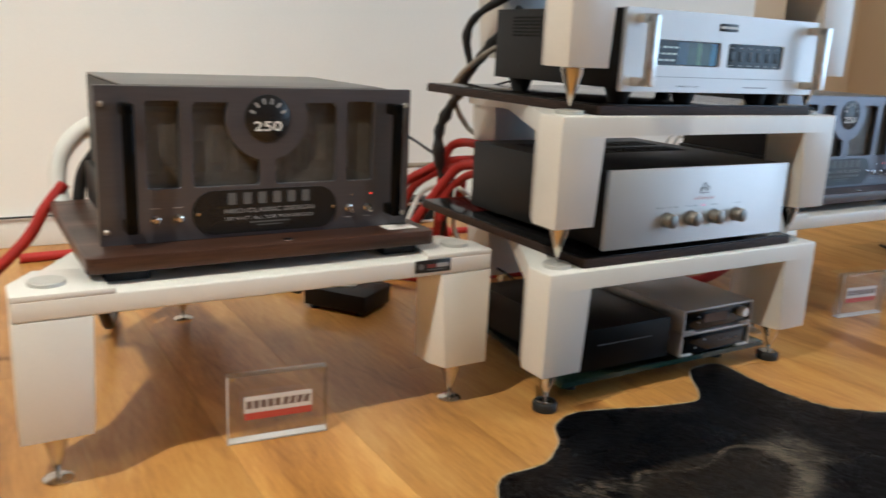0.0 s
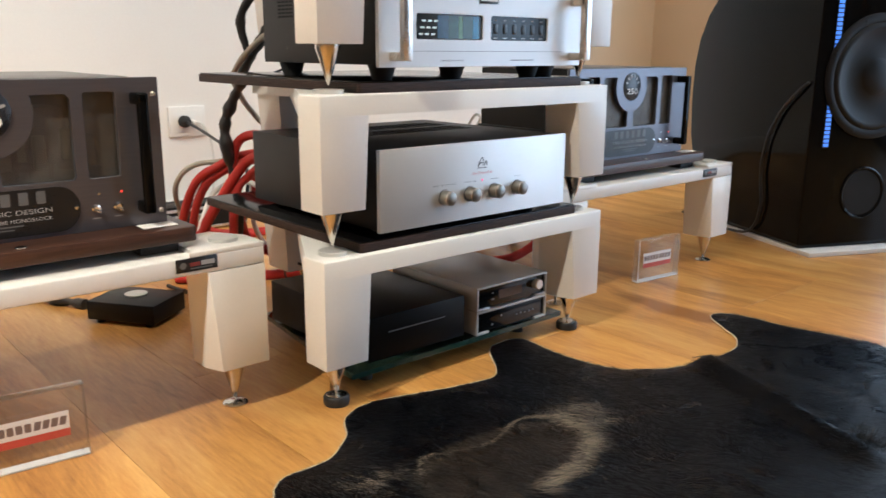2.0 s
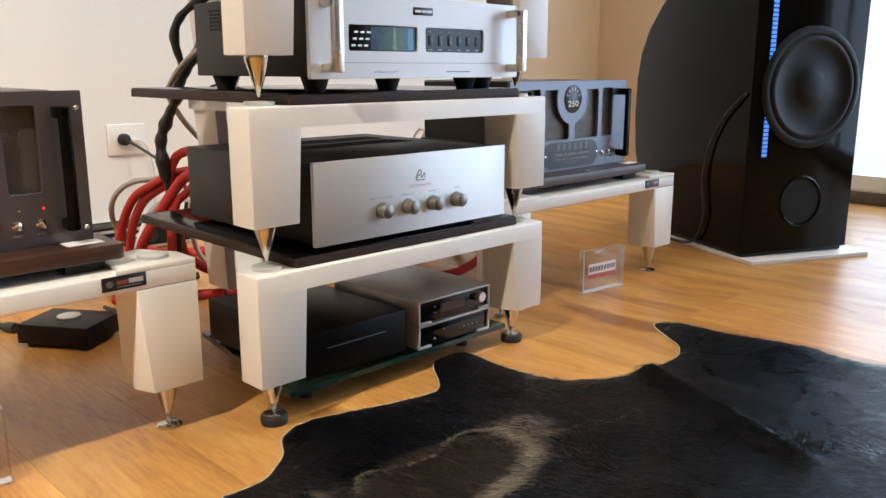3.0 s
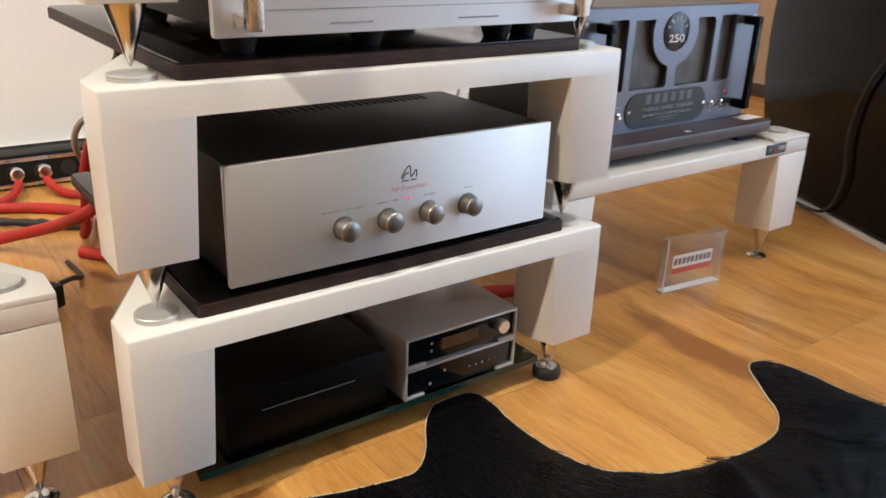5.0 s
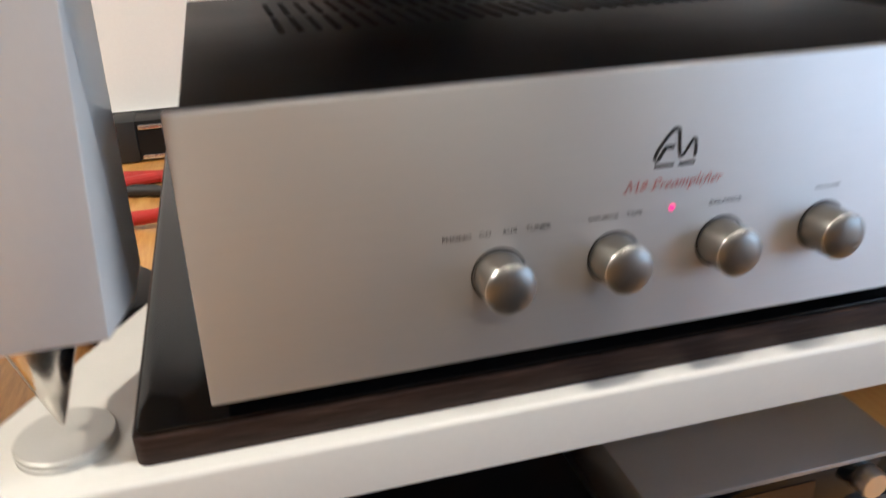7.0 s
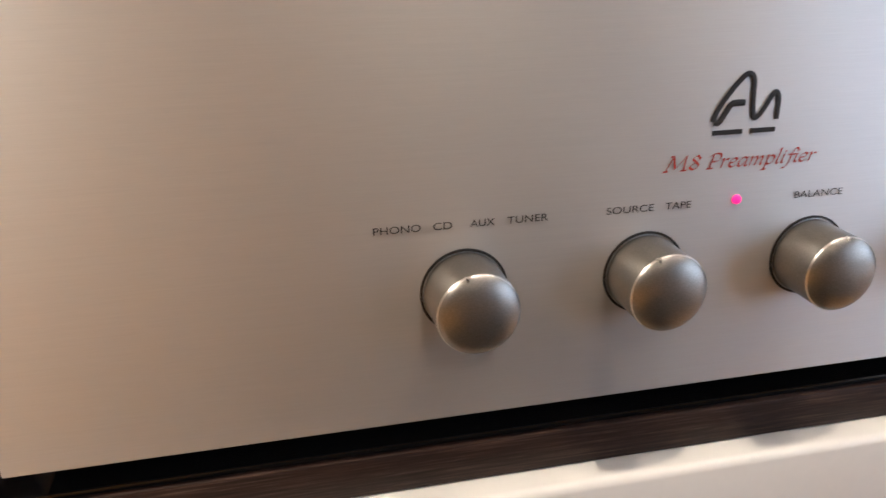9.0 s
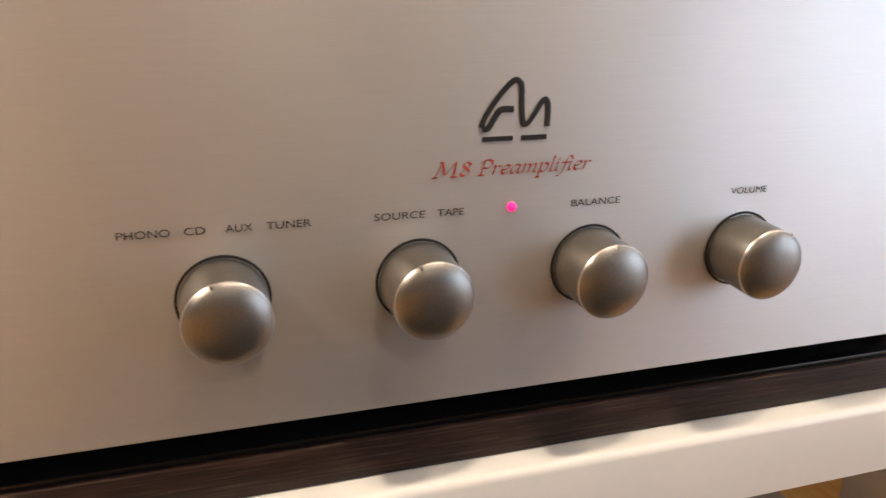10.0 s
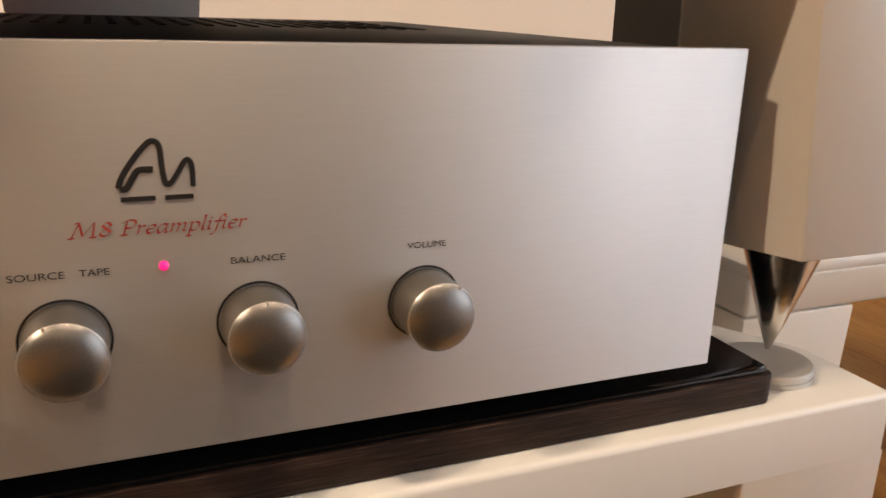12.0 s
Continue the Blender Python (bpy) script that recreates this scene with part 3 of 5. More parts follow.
part("steel_top", lathe([(0, 0.0158), (0.0175, 0.0158), (0.0175, 0.0172), (0.016, 0.018), (0.003, 0.018), (0, 0.0165)], 36), STEEL, puck, "turned steel top")
for sx, sy in rack_spots[1:]:
    copy_thing(puck, pose(RX + sx, RY + sy, 0))

LX, RGX, SY, RDY = -0.522, 0.963, 0.104, 0.020
left_stand = make_stand(0.366, 0.70, 0.283, 0.036, 0.078, 0.098, "low white three-legged amplifier stand with black badge", 0.006, (LX, SY, 0), "amplifier stands", badge=True, seam=-0.0006, sunk=0.007)
copy_thing(left_stand, pose(RGX, SY + RDY, 0))
coin = thing("spike_coaster", "thin round steel floor coaster under a spike", "spike coaster", (LX - 0.321, SY + 0.042, 0), group="spike coasters")
part("plate", lathe([(0, 0), (0.021, 0), (0.021, 0.002), (0.018, 0.0045), (0.006, 0.007), (0.003, 0.007), (0, 0.0062)], 36), STEEL, coin)
for cx, cy in ((LX, SY), (RGX, SY + RDY)):
    for sx, sy in ((-0.321, 0.042), (0.321, 0.042), (0, 0.65)):
        if (cx, sx) != (LX, -0.321):
            copy_thing(coin, pose(cx + sx, cy + sy, 0))
    for sx, sy in ((-0.318, 0.048), (0.318, 0.048)):
        copy_thing(first, pose(cx + sx, cy + sy, 0.283) @ Matrix.Diagonal((1.0, 1.0, 0.9, 1)))

# ---------------------------------------------------------------- slabs on the rack
def make_slab(z, label):
    s = thing("shelf_slab", label, "shelf", (0, 0, z), group="black shelf slabs")
    plan = rounded(-0.038, 0.503, 0.002, 0.56, 0.006, 3)
    part("core", prism(plan, 0, 0.0150, 0.0010), SLAB_EDGE, s, "dark grained edge")
    part("top_plate", prism(rounded(-0.036, 0.501, 0.004, 0.558, 0.006, 3), 0.0151, 0.0175, 0.0006), BLACK_SLAB, s, "glossy black top")
    return s


slab = make_slab(0.2617, "glossy black laminated shelf slab on the rack stand")
copy_thing(slab, pose(0, 0, 0.2617 + PITCH))
SLAB_TOP = 0.2617 + 0.0175

# ---------------------------------------------------------------- preamplifier with brushed front
PW, PZ0, PZ1 = 0.458, 0.2895, 0.4265
pre = thing("preamplifier", "black preamplifier with brushed aluminium front and four knobs", "preamplifier", (0, 0, SLAB_TOP))
dz = -SLAB_TOP
part("front_panel", box(0.0, PW, 0.0, 0.0085, PZ0 + dz, PZ1 + dz, 0.0007), FACE, pre, "brushed aluminium front panel")
part("body", box(0.006, PW - 0.006, 0.0087, 0.425, PZ0 + 0.001 + dz, PZ1 - 0.0015 + dz, 0.0015), BLACK_STEEL, pre, "black painted steel case")
for fx in (0.05, PW - 0.05):
    for fy in (0.06, 0.37):
        part("foot", lathe([(0, 0), (0.018, 0), (0.02, 0.003), (0.02, PZ0 + 0.0005 + dz), (0, PZ0 + 0.0005 + dz)], 24, Matrix.Translation((fx, fy, 0))), RUBBER, pre)
slots = bmesh.new()
for row in range(2):
    for k in range(28):
        sx = 0.065 + k * 0.0122
        sy = 0.205 + row * 0.085
        box(sx, sx + 0.004, sy, sy + 0.068, PZ1 - 0.0016 + dz, PZ1 - 0.0009 + dz, bm=slots)
tagged(part("vent_panel", slots, surface("vent_black", (0.002, 0.002, 0.002), 0.9, bump=0), pre, "rows of dark vent slots"), kind="stuff")
KX, KZ = (0.1405, 0.2005, 0.2605, 0.321), 0.3345 + dz
for kx in KX:
    at = Matrix.Translation((kx, 0, KZ)) @ FRONT
    part("knob_recess", lathe([(0.0132, 0.0001), (0.0140, 0.0001), (0.0140, 0.0004), (0.0132, 0.0004), (0.0132, 0.0001)], 48, at, caps=False), LETTER_BLACK, pre, "thin black ring round the knob")
    kn = part("knob", lathe([(0, 0.0004), (0.0127, 0.0004), (0.0127, 0.0176), (0.0124, 0.0181), (0.0120, 0.0186), (0.0108, 0.0196), (0.0086, 0.0206), (0.006, 0.02125), (0.003, 0.0216), (0, 0.0217)], 64, at), KNOB, pre, "satin aluminium knob with domed end", smooth=42)
    part("bright_edge", lathe([(0.0127, 0.0174), (0.01278, 0.0176), (0.01270, 0.0178), (0.0124, 0.01816)], 64, at, caps=False), KNOB_EDGE, kn, "bright turned edge")
    a = radians({0: 108, 1: 112, 2: 90, 3: 60}[KX.index(kx)])
    part("index_mark", box(-0.0003, 0.0003, 0.0117, 0.01285, 0.0172, 0.0190), SILVER, kn).data.transform(at @ Matrix.Rotation(a - radians(90), 4, "Z"))
FP = -0.0001
for text, x0, x1, cap in (("PHONO", 0.1130, 0.1272, 0.0023), ("CD", 0.1310, 0.1368, 0.0023), ("AUX", 0.1424, 0.1500, 0.0023), ("TUNER", 0.1540, 0.1670, 0.0023), ("SOURCE", 0.1862, 0.2022, 0.0023), ("TAPE", 0.2062, 0.2150, 0.0023), ("BALANCE", 0.2522, 0.2702, 0.0023), ("VOLUME", 0.3140, 0.3290, 0.0023)):
    part("lettering", words(text, cap, x1 - x0, x=x0, z=0.3553 + dz, y=FP), LETTER_BLACK, pre, "fine black lettering")
GLYPHS = {}
GLYPHS["M"] = 1.02, ((0.0, 0.0), (0.16, 0.98)), ((0.16, 1.0), (0.42, 0.12)), ((0.42, 0.12), (0.76, 1.0)), ((0.76, 0.98), (0.84, 0.0)), ((-0.12, 0.0), (0.12, 0.0)), ((0.7, 0.0), (0.98, 0.0)), ((0.02, 1.0), (0.2, 1.0))
GLYPHS["8"] = 0.56, ((0.42, 0.76), (0.26, 0.95), (0.1, 0.76), (0.28, 0.52), (0.46, 0.26), (0.27, 0.02), (0.06, 0.22), (0.26, 0.48), (0.44, 0.72), (0.42, 0.8))
GLYPHS[" "] = (0.34,)
GLYPHS["P"] = 0.60, ((0.14, 0.95), (0.14, 0.0)), ((-0.04, 0.82), (0.2, 1.0), (0.46, 0.94), (0.52, 0.68), (0.36, 0.46), (0.16, 0.48)), ((0.0, 0.0), (0.3, 0.0))
GLYPHS["r"] = 0.40, ((0.0, 0.52), (0.1, 0.58), (0.1, 0.0)), ((0.1, 0.36), (0.22, 0.56), (0.36, 0.54))
GLYPHS["e"] = 0.44, ((0.06, 0.28), (0.28, 0.34), (0.36, 0.5), (0.22, 0.6), (0.06, 0.42), (0.06, 0.14), (0.2, 0.0), (0.38, 0.12))
GLYPHS["a"] = 0.54, ((0.4, 0.54), (0.22, 0.6), (0.05, 0.36), (0.08, 0.06), (0.22, 0.02), (0.4, 0.4)), ((0.42, 0.6), (0.38, 0.1), (0.46, 0.0), (0.54, 0.08))
GLYPHS["m"] = 0.78, ((0.0, 0.52), (0.1, 0.58), (0.08, 0.0)), ((0.09, 0.34), (0.26, 0.58), (0.36, 0.5), (0.34, 0.0)), ((0.35, 0.34), (0.52, 0.58), (0.62, 0.5), (0.6, 0.06), (0.7, 0.04))
GLYPHS["p"] = 0.52, ((0.0, 0.52), (0.1, 0.6), (0.08, -0.36)), ((0.09, 0.4), (0.26, 0.6), (0.43, 0.46), (0.4, 0.14), (0.25, 0.0), (0.09, 0.1)), ((-0.02, -0.36), (0.2, -0.36))
GLYPHS["l"] = 0.27, ((0.02, 0.94), (0.11, 1.0), (0.09, 0.1), (0.2, 0.02))
GLYPHS["i"] = 0.27, ((0.0, 0.52), (0.1, 0.58), (0.08, 0.08), (0.19, 0.02)), ((0.07, 0.82), (0.14, 0.8))
GLYPHS["f"] = 0.36, ((0.44, 0.9), (0.34, 1.0), (0.22, 0.82), (0.16, 0.0), (0.08, -0.3), (-0.06, -0.34)), ((0.02, 0.56), (0.36, 0.56))


def pen_words(text, cap, width, x, z, y, slant=0.2, nib=0.088, nib_turn=38):
    """Calligraphic lettering drawn with a broad slanted nib, on a face towards -y."""
    bm = bmesh.new()
    total = sum(GLYPHS[c][0] for c in text)
    k = width / total
    off = Vector((math.cos(radians(nib_turn)), 0, math.sin(radians(nib_turn)))) * nib * cap
    thin = Vector((-off.z, 0, off.x)) * 0.2
    pen = 0.0
    lift = 0
    for c in text:
        for stroke in GLYPHS[c][1:]:
            lift = (lift + 1) % 3
            path = smooth_path([(px, 0, pz) for px, pz in stroke], 6) if len(stroke) > 2 else [Vector((px, 0, pz)) for px, pz in stroke]
            pts = [Vector((x + (pen + p.x + slant * p.z) * k, y - 0.00004 * lift, z + p.z * cap)) for p in path]
            for side in (off, thin):
                lo, hi = [bm.verts.new(p - side) for p in pts], [bm.verts.new(p + side) for p in pts]
                for i in range(len(pts) - 1):
                    bm.faces.new((lo[i], lo[i + 1], hi[i + 1], hi[i]))
        pen += GLYPHS[c][0]
    return bm


part("lettering", pen_words("M8 Preamplifier", 0.0047, 0.0525, 0.2050, 0.3677 + dz, -0.0003), LETTER_RED, pre, "slanted red calligraphic lettering", smooth=None)
sign_bm = bmesh.new()
for pts, r in ((((0.2195, 0.3825), (0.2208, 0.3860), (0.2245, 0.3915), (0.2285, 0.3960), (0.2306, 0.3968), (0.2322, 0.3950), (0.2326, 0.3890), (0.2334, 0.3836), (0.2350, 0.3836), (0.2372, 0.3866), (0.2394, 0.3902), (0.2408, 0.3905), (0.2416, 0.3880), (0.2416, 0.3822)), 0.0009), (((0.2200, 0.3822), (0.2218, 0.3824), (0.2236, 0.3852), (0.2252, 0.3876), (0.2270, 0.3881), (0.2300, 0.3880)), 0.0010)):
    tube([(x, FP, z + dz) for x, z in pts], r, 8, bm=sign_bm, n=5)
for v in sign_bm.verts:
    v.co.y = -0.0003 + (v.co.y - FP) * 0.15
part("emblem", sign_bm, LETTER_BLACK, pre, "black line emblem")
for x0, x1 in ((0.2200, 0.2302), (0.2330, 0.2416)):
    part("mark", box(x0, x1, -0.0003, 0.0, 0.3782 + dz, 0.3797 + dz), LETTER_BLACK, pre)
part("led", lathe([(0, 0), (0.0016, 0), (0.0014, 0.0008), (0.0007, 0.0013), (0, 0.0014)], 20, Matrix.Translation((0.2312, 0, 0.3566 + dz)) @ FRONT), LED_PINK, pre, "lit pink indicator light")

# ---------------------------------------------------------------- disc player on the upper shelf
CT = SLAB_TOP + PITCH
CX0, CX1, CZ0, CZ1 = -0.002, 0.484, 0.5565 - CT, 0.689 - CT
cdp = thing("disc_player", "silver-fronted disc player with handles and two dark displays", "disc player", (0, 0, CT))
W1, W2, WZ = (0.074, 0.2225), (0.2420, 0.3885), (0.6005 - CT, 0.6415 - CT)
fp = sheet([rounded(CX0, CX1, CZ0, CZ1, 0.003, 3), rounded(*W1, *WZ, 0.004, 4), rounded(*W2, *WZ, 0.004, 4)], 0.008, 0.0006)
fp.transform(Matrix.Translation((0, -0.004, 0)))
part("front_panel", fp, FACE, cdp, "brushed silver front panel")
part("body", box(CX0 + 0.02, CX1 - 0.02, 0.0045, 0.385, CZ0 + 0.003, CZ1 + 0.0, 0.0015), BLACK_STEEL, cdp, "black painted steel case")
for w, nm in ((W1, "display"), (W2, "button_window")):
    d = part(nm, box(w[0] - 0.002, w[1] + 0.002, -0.0005, 0.0042, WZ[0] - 0.002, WZ[1] + 0.002), DISPLAY_GLASS, cdp, "glossy black window")
    if nm == "display":
        # coloured strips paint what the black display window reflects
        for x0, x1, mt in ((0.048, 0.072, "deep_blue_reflection"), (0.072, 0.095, "dark_green_reflection"), (0.095, 0.104, "bright_green_reflection"), (0.104, 0.128, "dark_green_reflection"), (0.128, 0.142, "blue_green_reflection")):
            part("reflection_strip", box(w[0] + x0, w[0] + x1 - 0.0004, -0.0009, -0.0005, WZ[0] + 0.0025, WZ[1] - 0.0025), MATS[mt], d)
        for r in range(3):
            for k in range(3):
                part("segment", box(w[0] + 0.008 + k * 0.013 + r * 0.003, w[0] + 0.016 + k * 0.013 + r * 0.003, -0.001, -0.0005, WZ[0] + 0.007 + r * 0.0105, WZ[0] + 0.010 + r * 0.0105), DISPLAY_GLOW, d)
    else:
        for k in range(6):
            bx = w[0] + 0.014 + k * 0.0235
            part("button", box(bx - 0.005, bx + 0.005, -0.0016, -0.0005, WZ[0] + 0.011, WZ[0] + 0.028, 0.0006), PLATE_BLACK, d)
            part("mark", box(bx - 0.003, bx + 0.003, -0.0008, -0.0004, WZ[0] + 0.033, WZ[0] + 0.0355), LETTER_GREY, d)
            part("mark", box(bx - 0.005, bx + 0.005, -0.0008, -0.0004, WZ[0] + 0.0035, WZ[0] + 0.0048), LETTER_GREY, d)
for hx in (0.026, CX1 - 0.026):
    bm = bmesh.new()
    box(hx - 0.0085, hx + 0.0085, -0.04, -0.004, CZ0 + 0.010, CZ0 + 0.024, 0.002, bm=bm)
    box(hx - 0.0085, hx + 0.0085, -0.04, -0.004, CZ1 - 0.024, CZ1 - 0.010, 0.002, bm=bm)
    box(hx - 0.0085, hx + 0.0085, -0.044, -0.030, CZ0 + 0.010, CZ1 - 0.010, 0.003, bm=bm)
    part("handle", bm, SILVER, cdp, "thick silver handle")
nb = part("badge", box(0.213, 0.258, -0.0052, -0.0042, 0.661 - CT, 0.674 - CT, 0.0004), PLATE_BLACK, cdp, "small black badge with white marks")
part("mark", box(0.216, 0.230, -0.0056, -0.0051, 0.6655 - CT, 0.6695 - CT), LETTER_WHITE, nb)
part("mark", box(0.2325, 0.2552, -0.0056, -0.0051, 0.6655 - CT, 0.6695 - CT), LETTER_WHITE, nb)
part("lettering", words("REFERENCE CD PLAYER", 0.0026, 0.052, x=0.125, z=0.5655 - CT, y=-0.0042), LETTER_BLACK, cdp)
part("mark", box(0.292, 0.352, -0.0044, -0.004, 0.5662 - CT, 0.5678 - CT), LETTER_DIM, cdp)
part("groove", box(CX0 + 0.055, CX1 - 0.055, -0.0043, -0.004, 0.5815 - CT, 0.5822 - CT), LETTER_DIM, cdp)
for fx in (0.045, 0.20, CX1 - 0.09, CX1 - 0.045):
    for fy in (0.05, 0.33):
        if fx in (0.20, CX1 - 0.09) and fy == 0.33:
            continue
        part("foot", lathe([(0, 0), (0.016, 0), (0.024, CZ0 + 0.0035), (0, CZ0 + 0.0035)], 20, Matrix.Translation((fx, fy, 0))), RUBBER, cdp)
vents = bmesh.new()
for r in range(6):
    for k in range(9):
        box(CX0 + 0.0194, CX0 + 0.0199, 0.21 + k * 0.0135, 0.22 + k * 0.0135, CZ1 - 0.05 + r * 0.0065, CZ1 - 0.0465 + r * 0.0065, bm=vents)
tagged(part("vent_panel", vents, MATS["vent_black"], cdp, "dark vent slots"), kind="stuff")
part("screw", lathe([(0, 0), (0.003, 0), (0.0025, 0.001), (0, 0.001)], 12, Matrix.Translation((CX0 + 0.0199, 0.3, CZ0 + 0.028)) @ Matrix.Rotation(radians(-90), 4, "Y")), LETTER_BLACK, cdp)

# ---------------------------------------------------------------- boxes on the glass shelf
GZ = 0.036
gs = thing("glass_shelf", "green-edged glass shelf lying low between the spikes", "glass shelf", (0, 0, 0))
part("edge", box(-0.0445, 0.4965, 0.0252, 0.0262, GZ + 0.0004, GZ + 0.0096), SHELF_EDGE, gs, "dark green glass edge")
part("pane", prism([(-0.045, 0.026), (0.497, 0.026), (0.497, 0.42), (0.01, 0.42)], GZ, GZ + 0.01, 0.0008), SHELF_GLASS, gs)
for fx, fy in ((0.03, 0.09), (0.43, 0.09), (0.06, 0.37), (0.43, 0.37)):
    part("foot", lathe([(0, 0), (0.013, 0), (0.013, GZ), (0, GZ)], 20, Matrix.Translation((fx, fy, 0))), RUBBER, gs)
GT = GZ + 0.01
bb = thing("black_box", "plain black power supply box with a long narrow slot", "power supply", (0, 0, GT))
part("case", box(-0.004, 0.225, 0.036, 0.36, 0.006, 0.086, 0.0015), surface("black_anodised_box", (0.004, 0.0038, 0.0036), 0.4, vary=0.2, bump=0.02, spec=0.12), bb)
part("slot", box(0.043, 0.175, 0.0352, 0.036, 0.0535, 0.0552), LETTER_DIM, bb, "narrow slot with a pale lower lip")
for fx in (0.02, 0.2):
    for fy in (0.06, 0.33):
        part("foot", lathe([(0, 0), (0.01, 0), (0.01, 0.0062), (0, 0.0062)], 16, Matrix.Translation((fx, fy, 0))), RUBBER, bb)


def make_slim(z, label, big_knob):
    t = thing("slim_component", label, "hifi component", (0.249, 0.026, z), group="slim silver components")
    w, h, d = 0.199, 0.0475, 0.262
    shell = bmesh.new()
    th = 0.0045
    box(0, w, 0, d, h - th, h, 0.0012, bm=shell)
    box(0, th, 0, d, 0, h - th + 0.001, 0.0012, bm=shell)
    box(w - th, w, 0, d, 0, h - th + 0.001, 0.0012, bm=shell)
    box(0, 0.034, 0, d, 0, th, 0.0012, bm=shell)
    box(w - 0.034, w, 0, d, 0, th, 0.0012, bm=shell)
    part("shell", shell, GREY_METAL, t, "grey-silver wrapped shell")
    fr = part("front", box(th, w - th, 0.004, d - 0.002, th * 0.6, h - th, 0.0004), DISPLAY_GLASS, t, "glossy black front")
    if big_knob:
        part("knob", lathe([(0, 0), (0.0105, 0), (0.0105, 0.011), (0.0095, 0.0125), (0, 0.0125)], 36, Matrix.Translation((w - 0.031, 0.004, h * 0.56)) @ FRONT), SILVER, t, "silver knob")
        part("display", box(0.062, 0.128, 0.0032, 0.004, 0.015, 0.033), surface("amber_display", (0.05, 0.022, 0.012), 0.2, bump=0), fr, "dim amber display")
        for k in range(2):
            part("button", box(0.044, 0.047, 0.003, 0.004, 0.016 + k * 0.012, 0.019 + k * 0.012), LETTER_GREY, fr)
    else:
        for k in range(5):
            part("button", lathe([(0, 0), (0.0016, 0), (0.0016, 0.001), (0, 0.001)], 10, Matrix.Translation((0.115 + k * 0.012, 0.004, 0.021)) @ FRONT), LETTER_GREY, fr)
        part("button", lathe([(0, 0), (0.002, 0), (0.002, 0.001), (0, 0.001)], 10, Matrix.Translation((0.045, 0.004, 0.014)) @ FRONT), LETTER_GREY, fr)
        part("button", lathe([(0, 0), (0.002, 0), (0.002, 0.001), (0, 0.001)], 10, Matrix.Translation((0.07, 0.004, 0.028)) @ FRONT), LETTER_GREY, fr)
    return t


make_slim(GT, "slim grey component with glossy black front and small buttons", False)
make_slim(GT + 0.0485, "slim grey component with amber display and one knob", True)

# ---------------------------------------------------------------- tube amplifiers on walnut boards
def make_board(at):
    b = thing("walnut_board", "dark walnut isolation board with rounded corners on the stand", "isolation board", at, group="walnut boards")
    part("board", prism(rounded(-0.27, 0.27, 0.03, 0.46, 0.012, 4), 0.010, 0.033, 0.003), WENGE, b)
    for sx in (-0.215, 0.215):
        for y in (0.07, 0.42):
            part("foot", box(sx - 0.03, sx + 0.03, y - 0.02, y + 0.02, -0.007, 0.0102, 0.002), RUBBER, b)
    part("stud", lathe([(0, 0), (0.008, 0), (0.007, 0.0012), (0, 0.0015)], 20, Matrix.Translation((0.02, 0.05, 0.033))), CHROME, b, "small chrome stud")
    return b


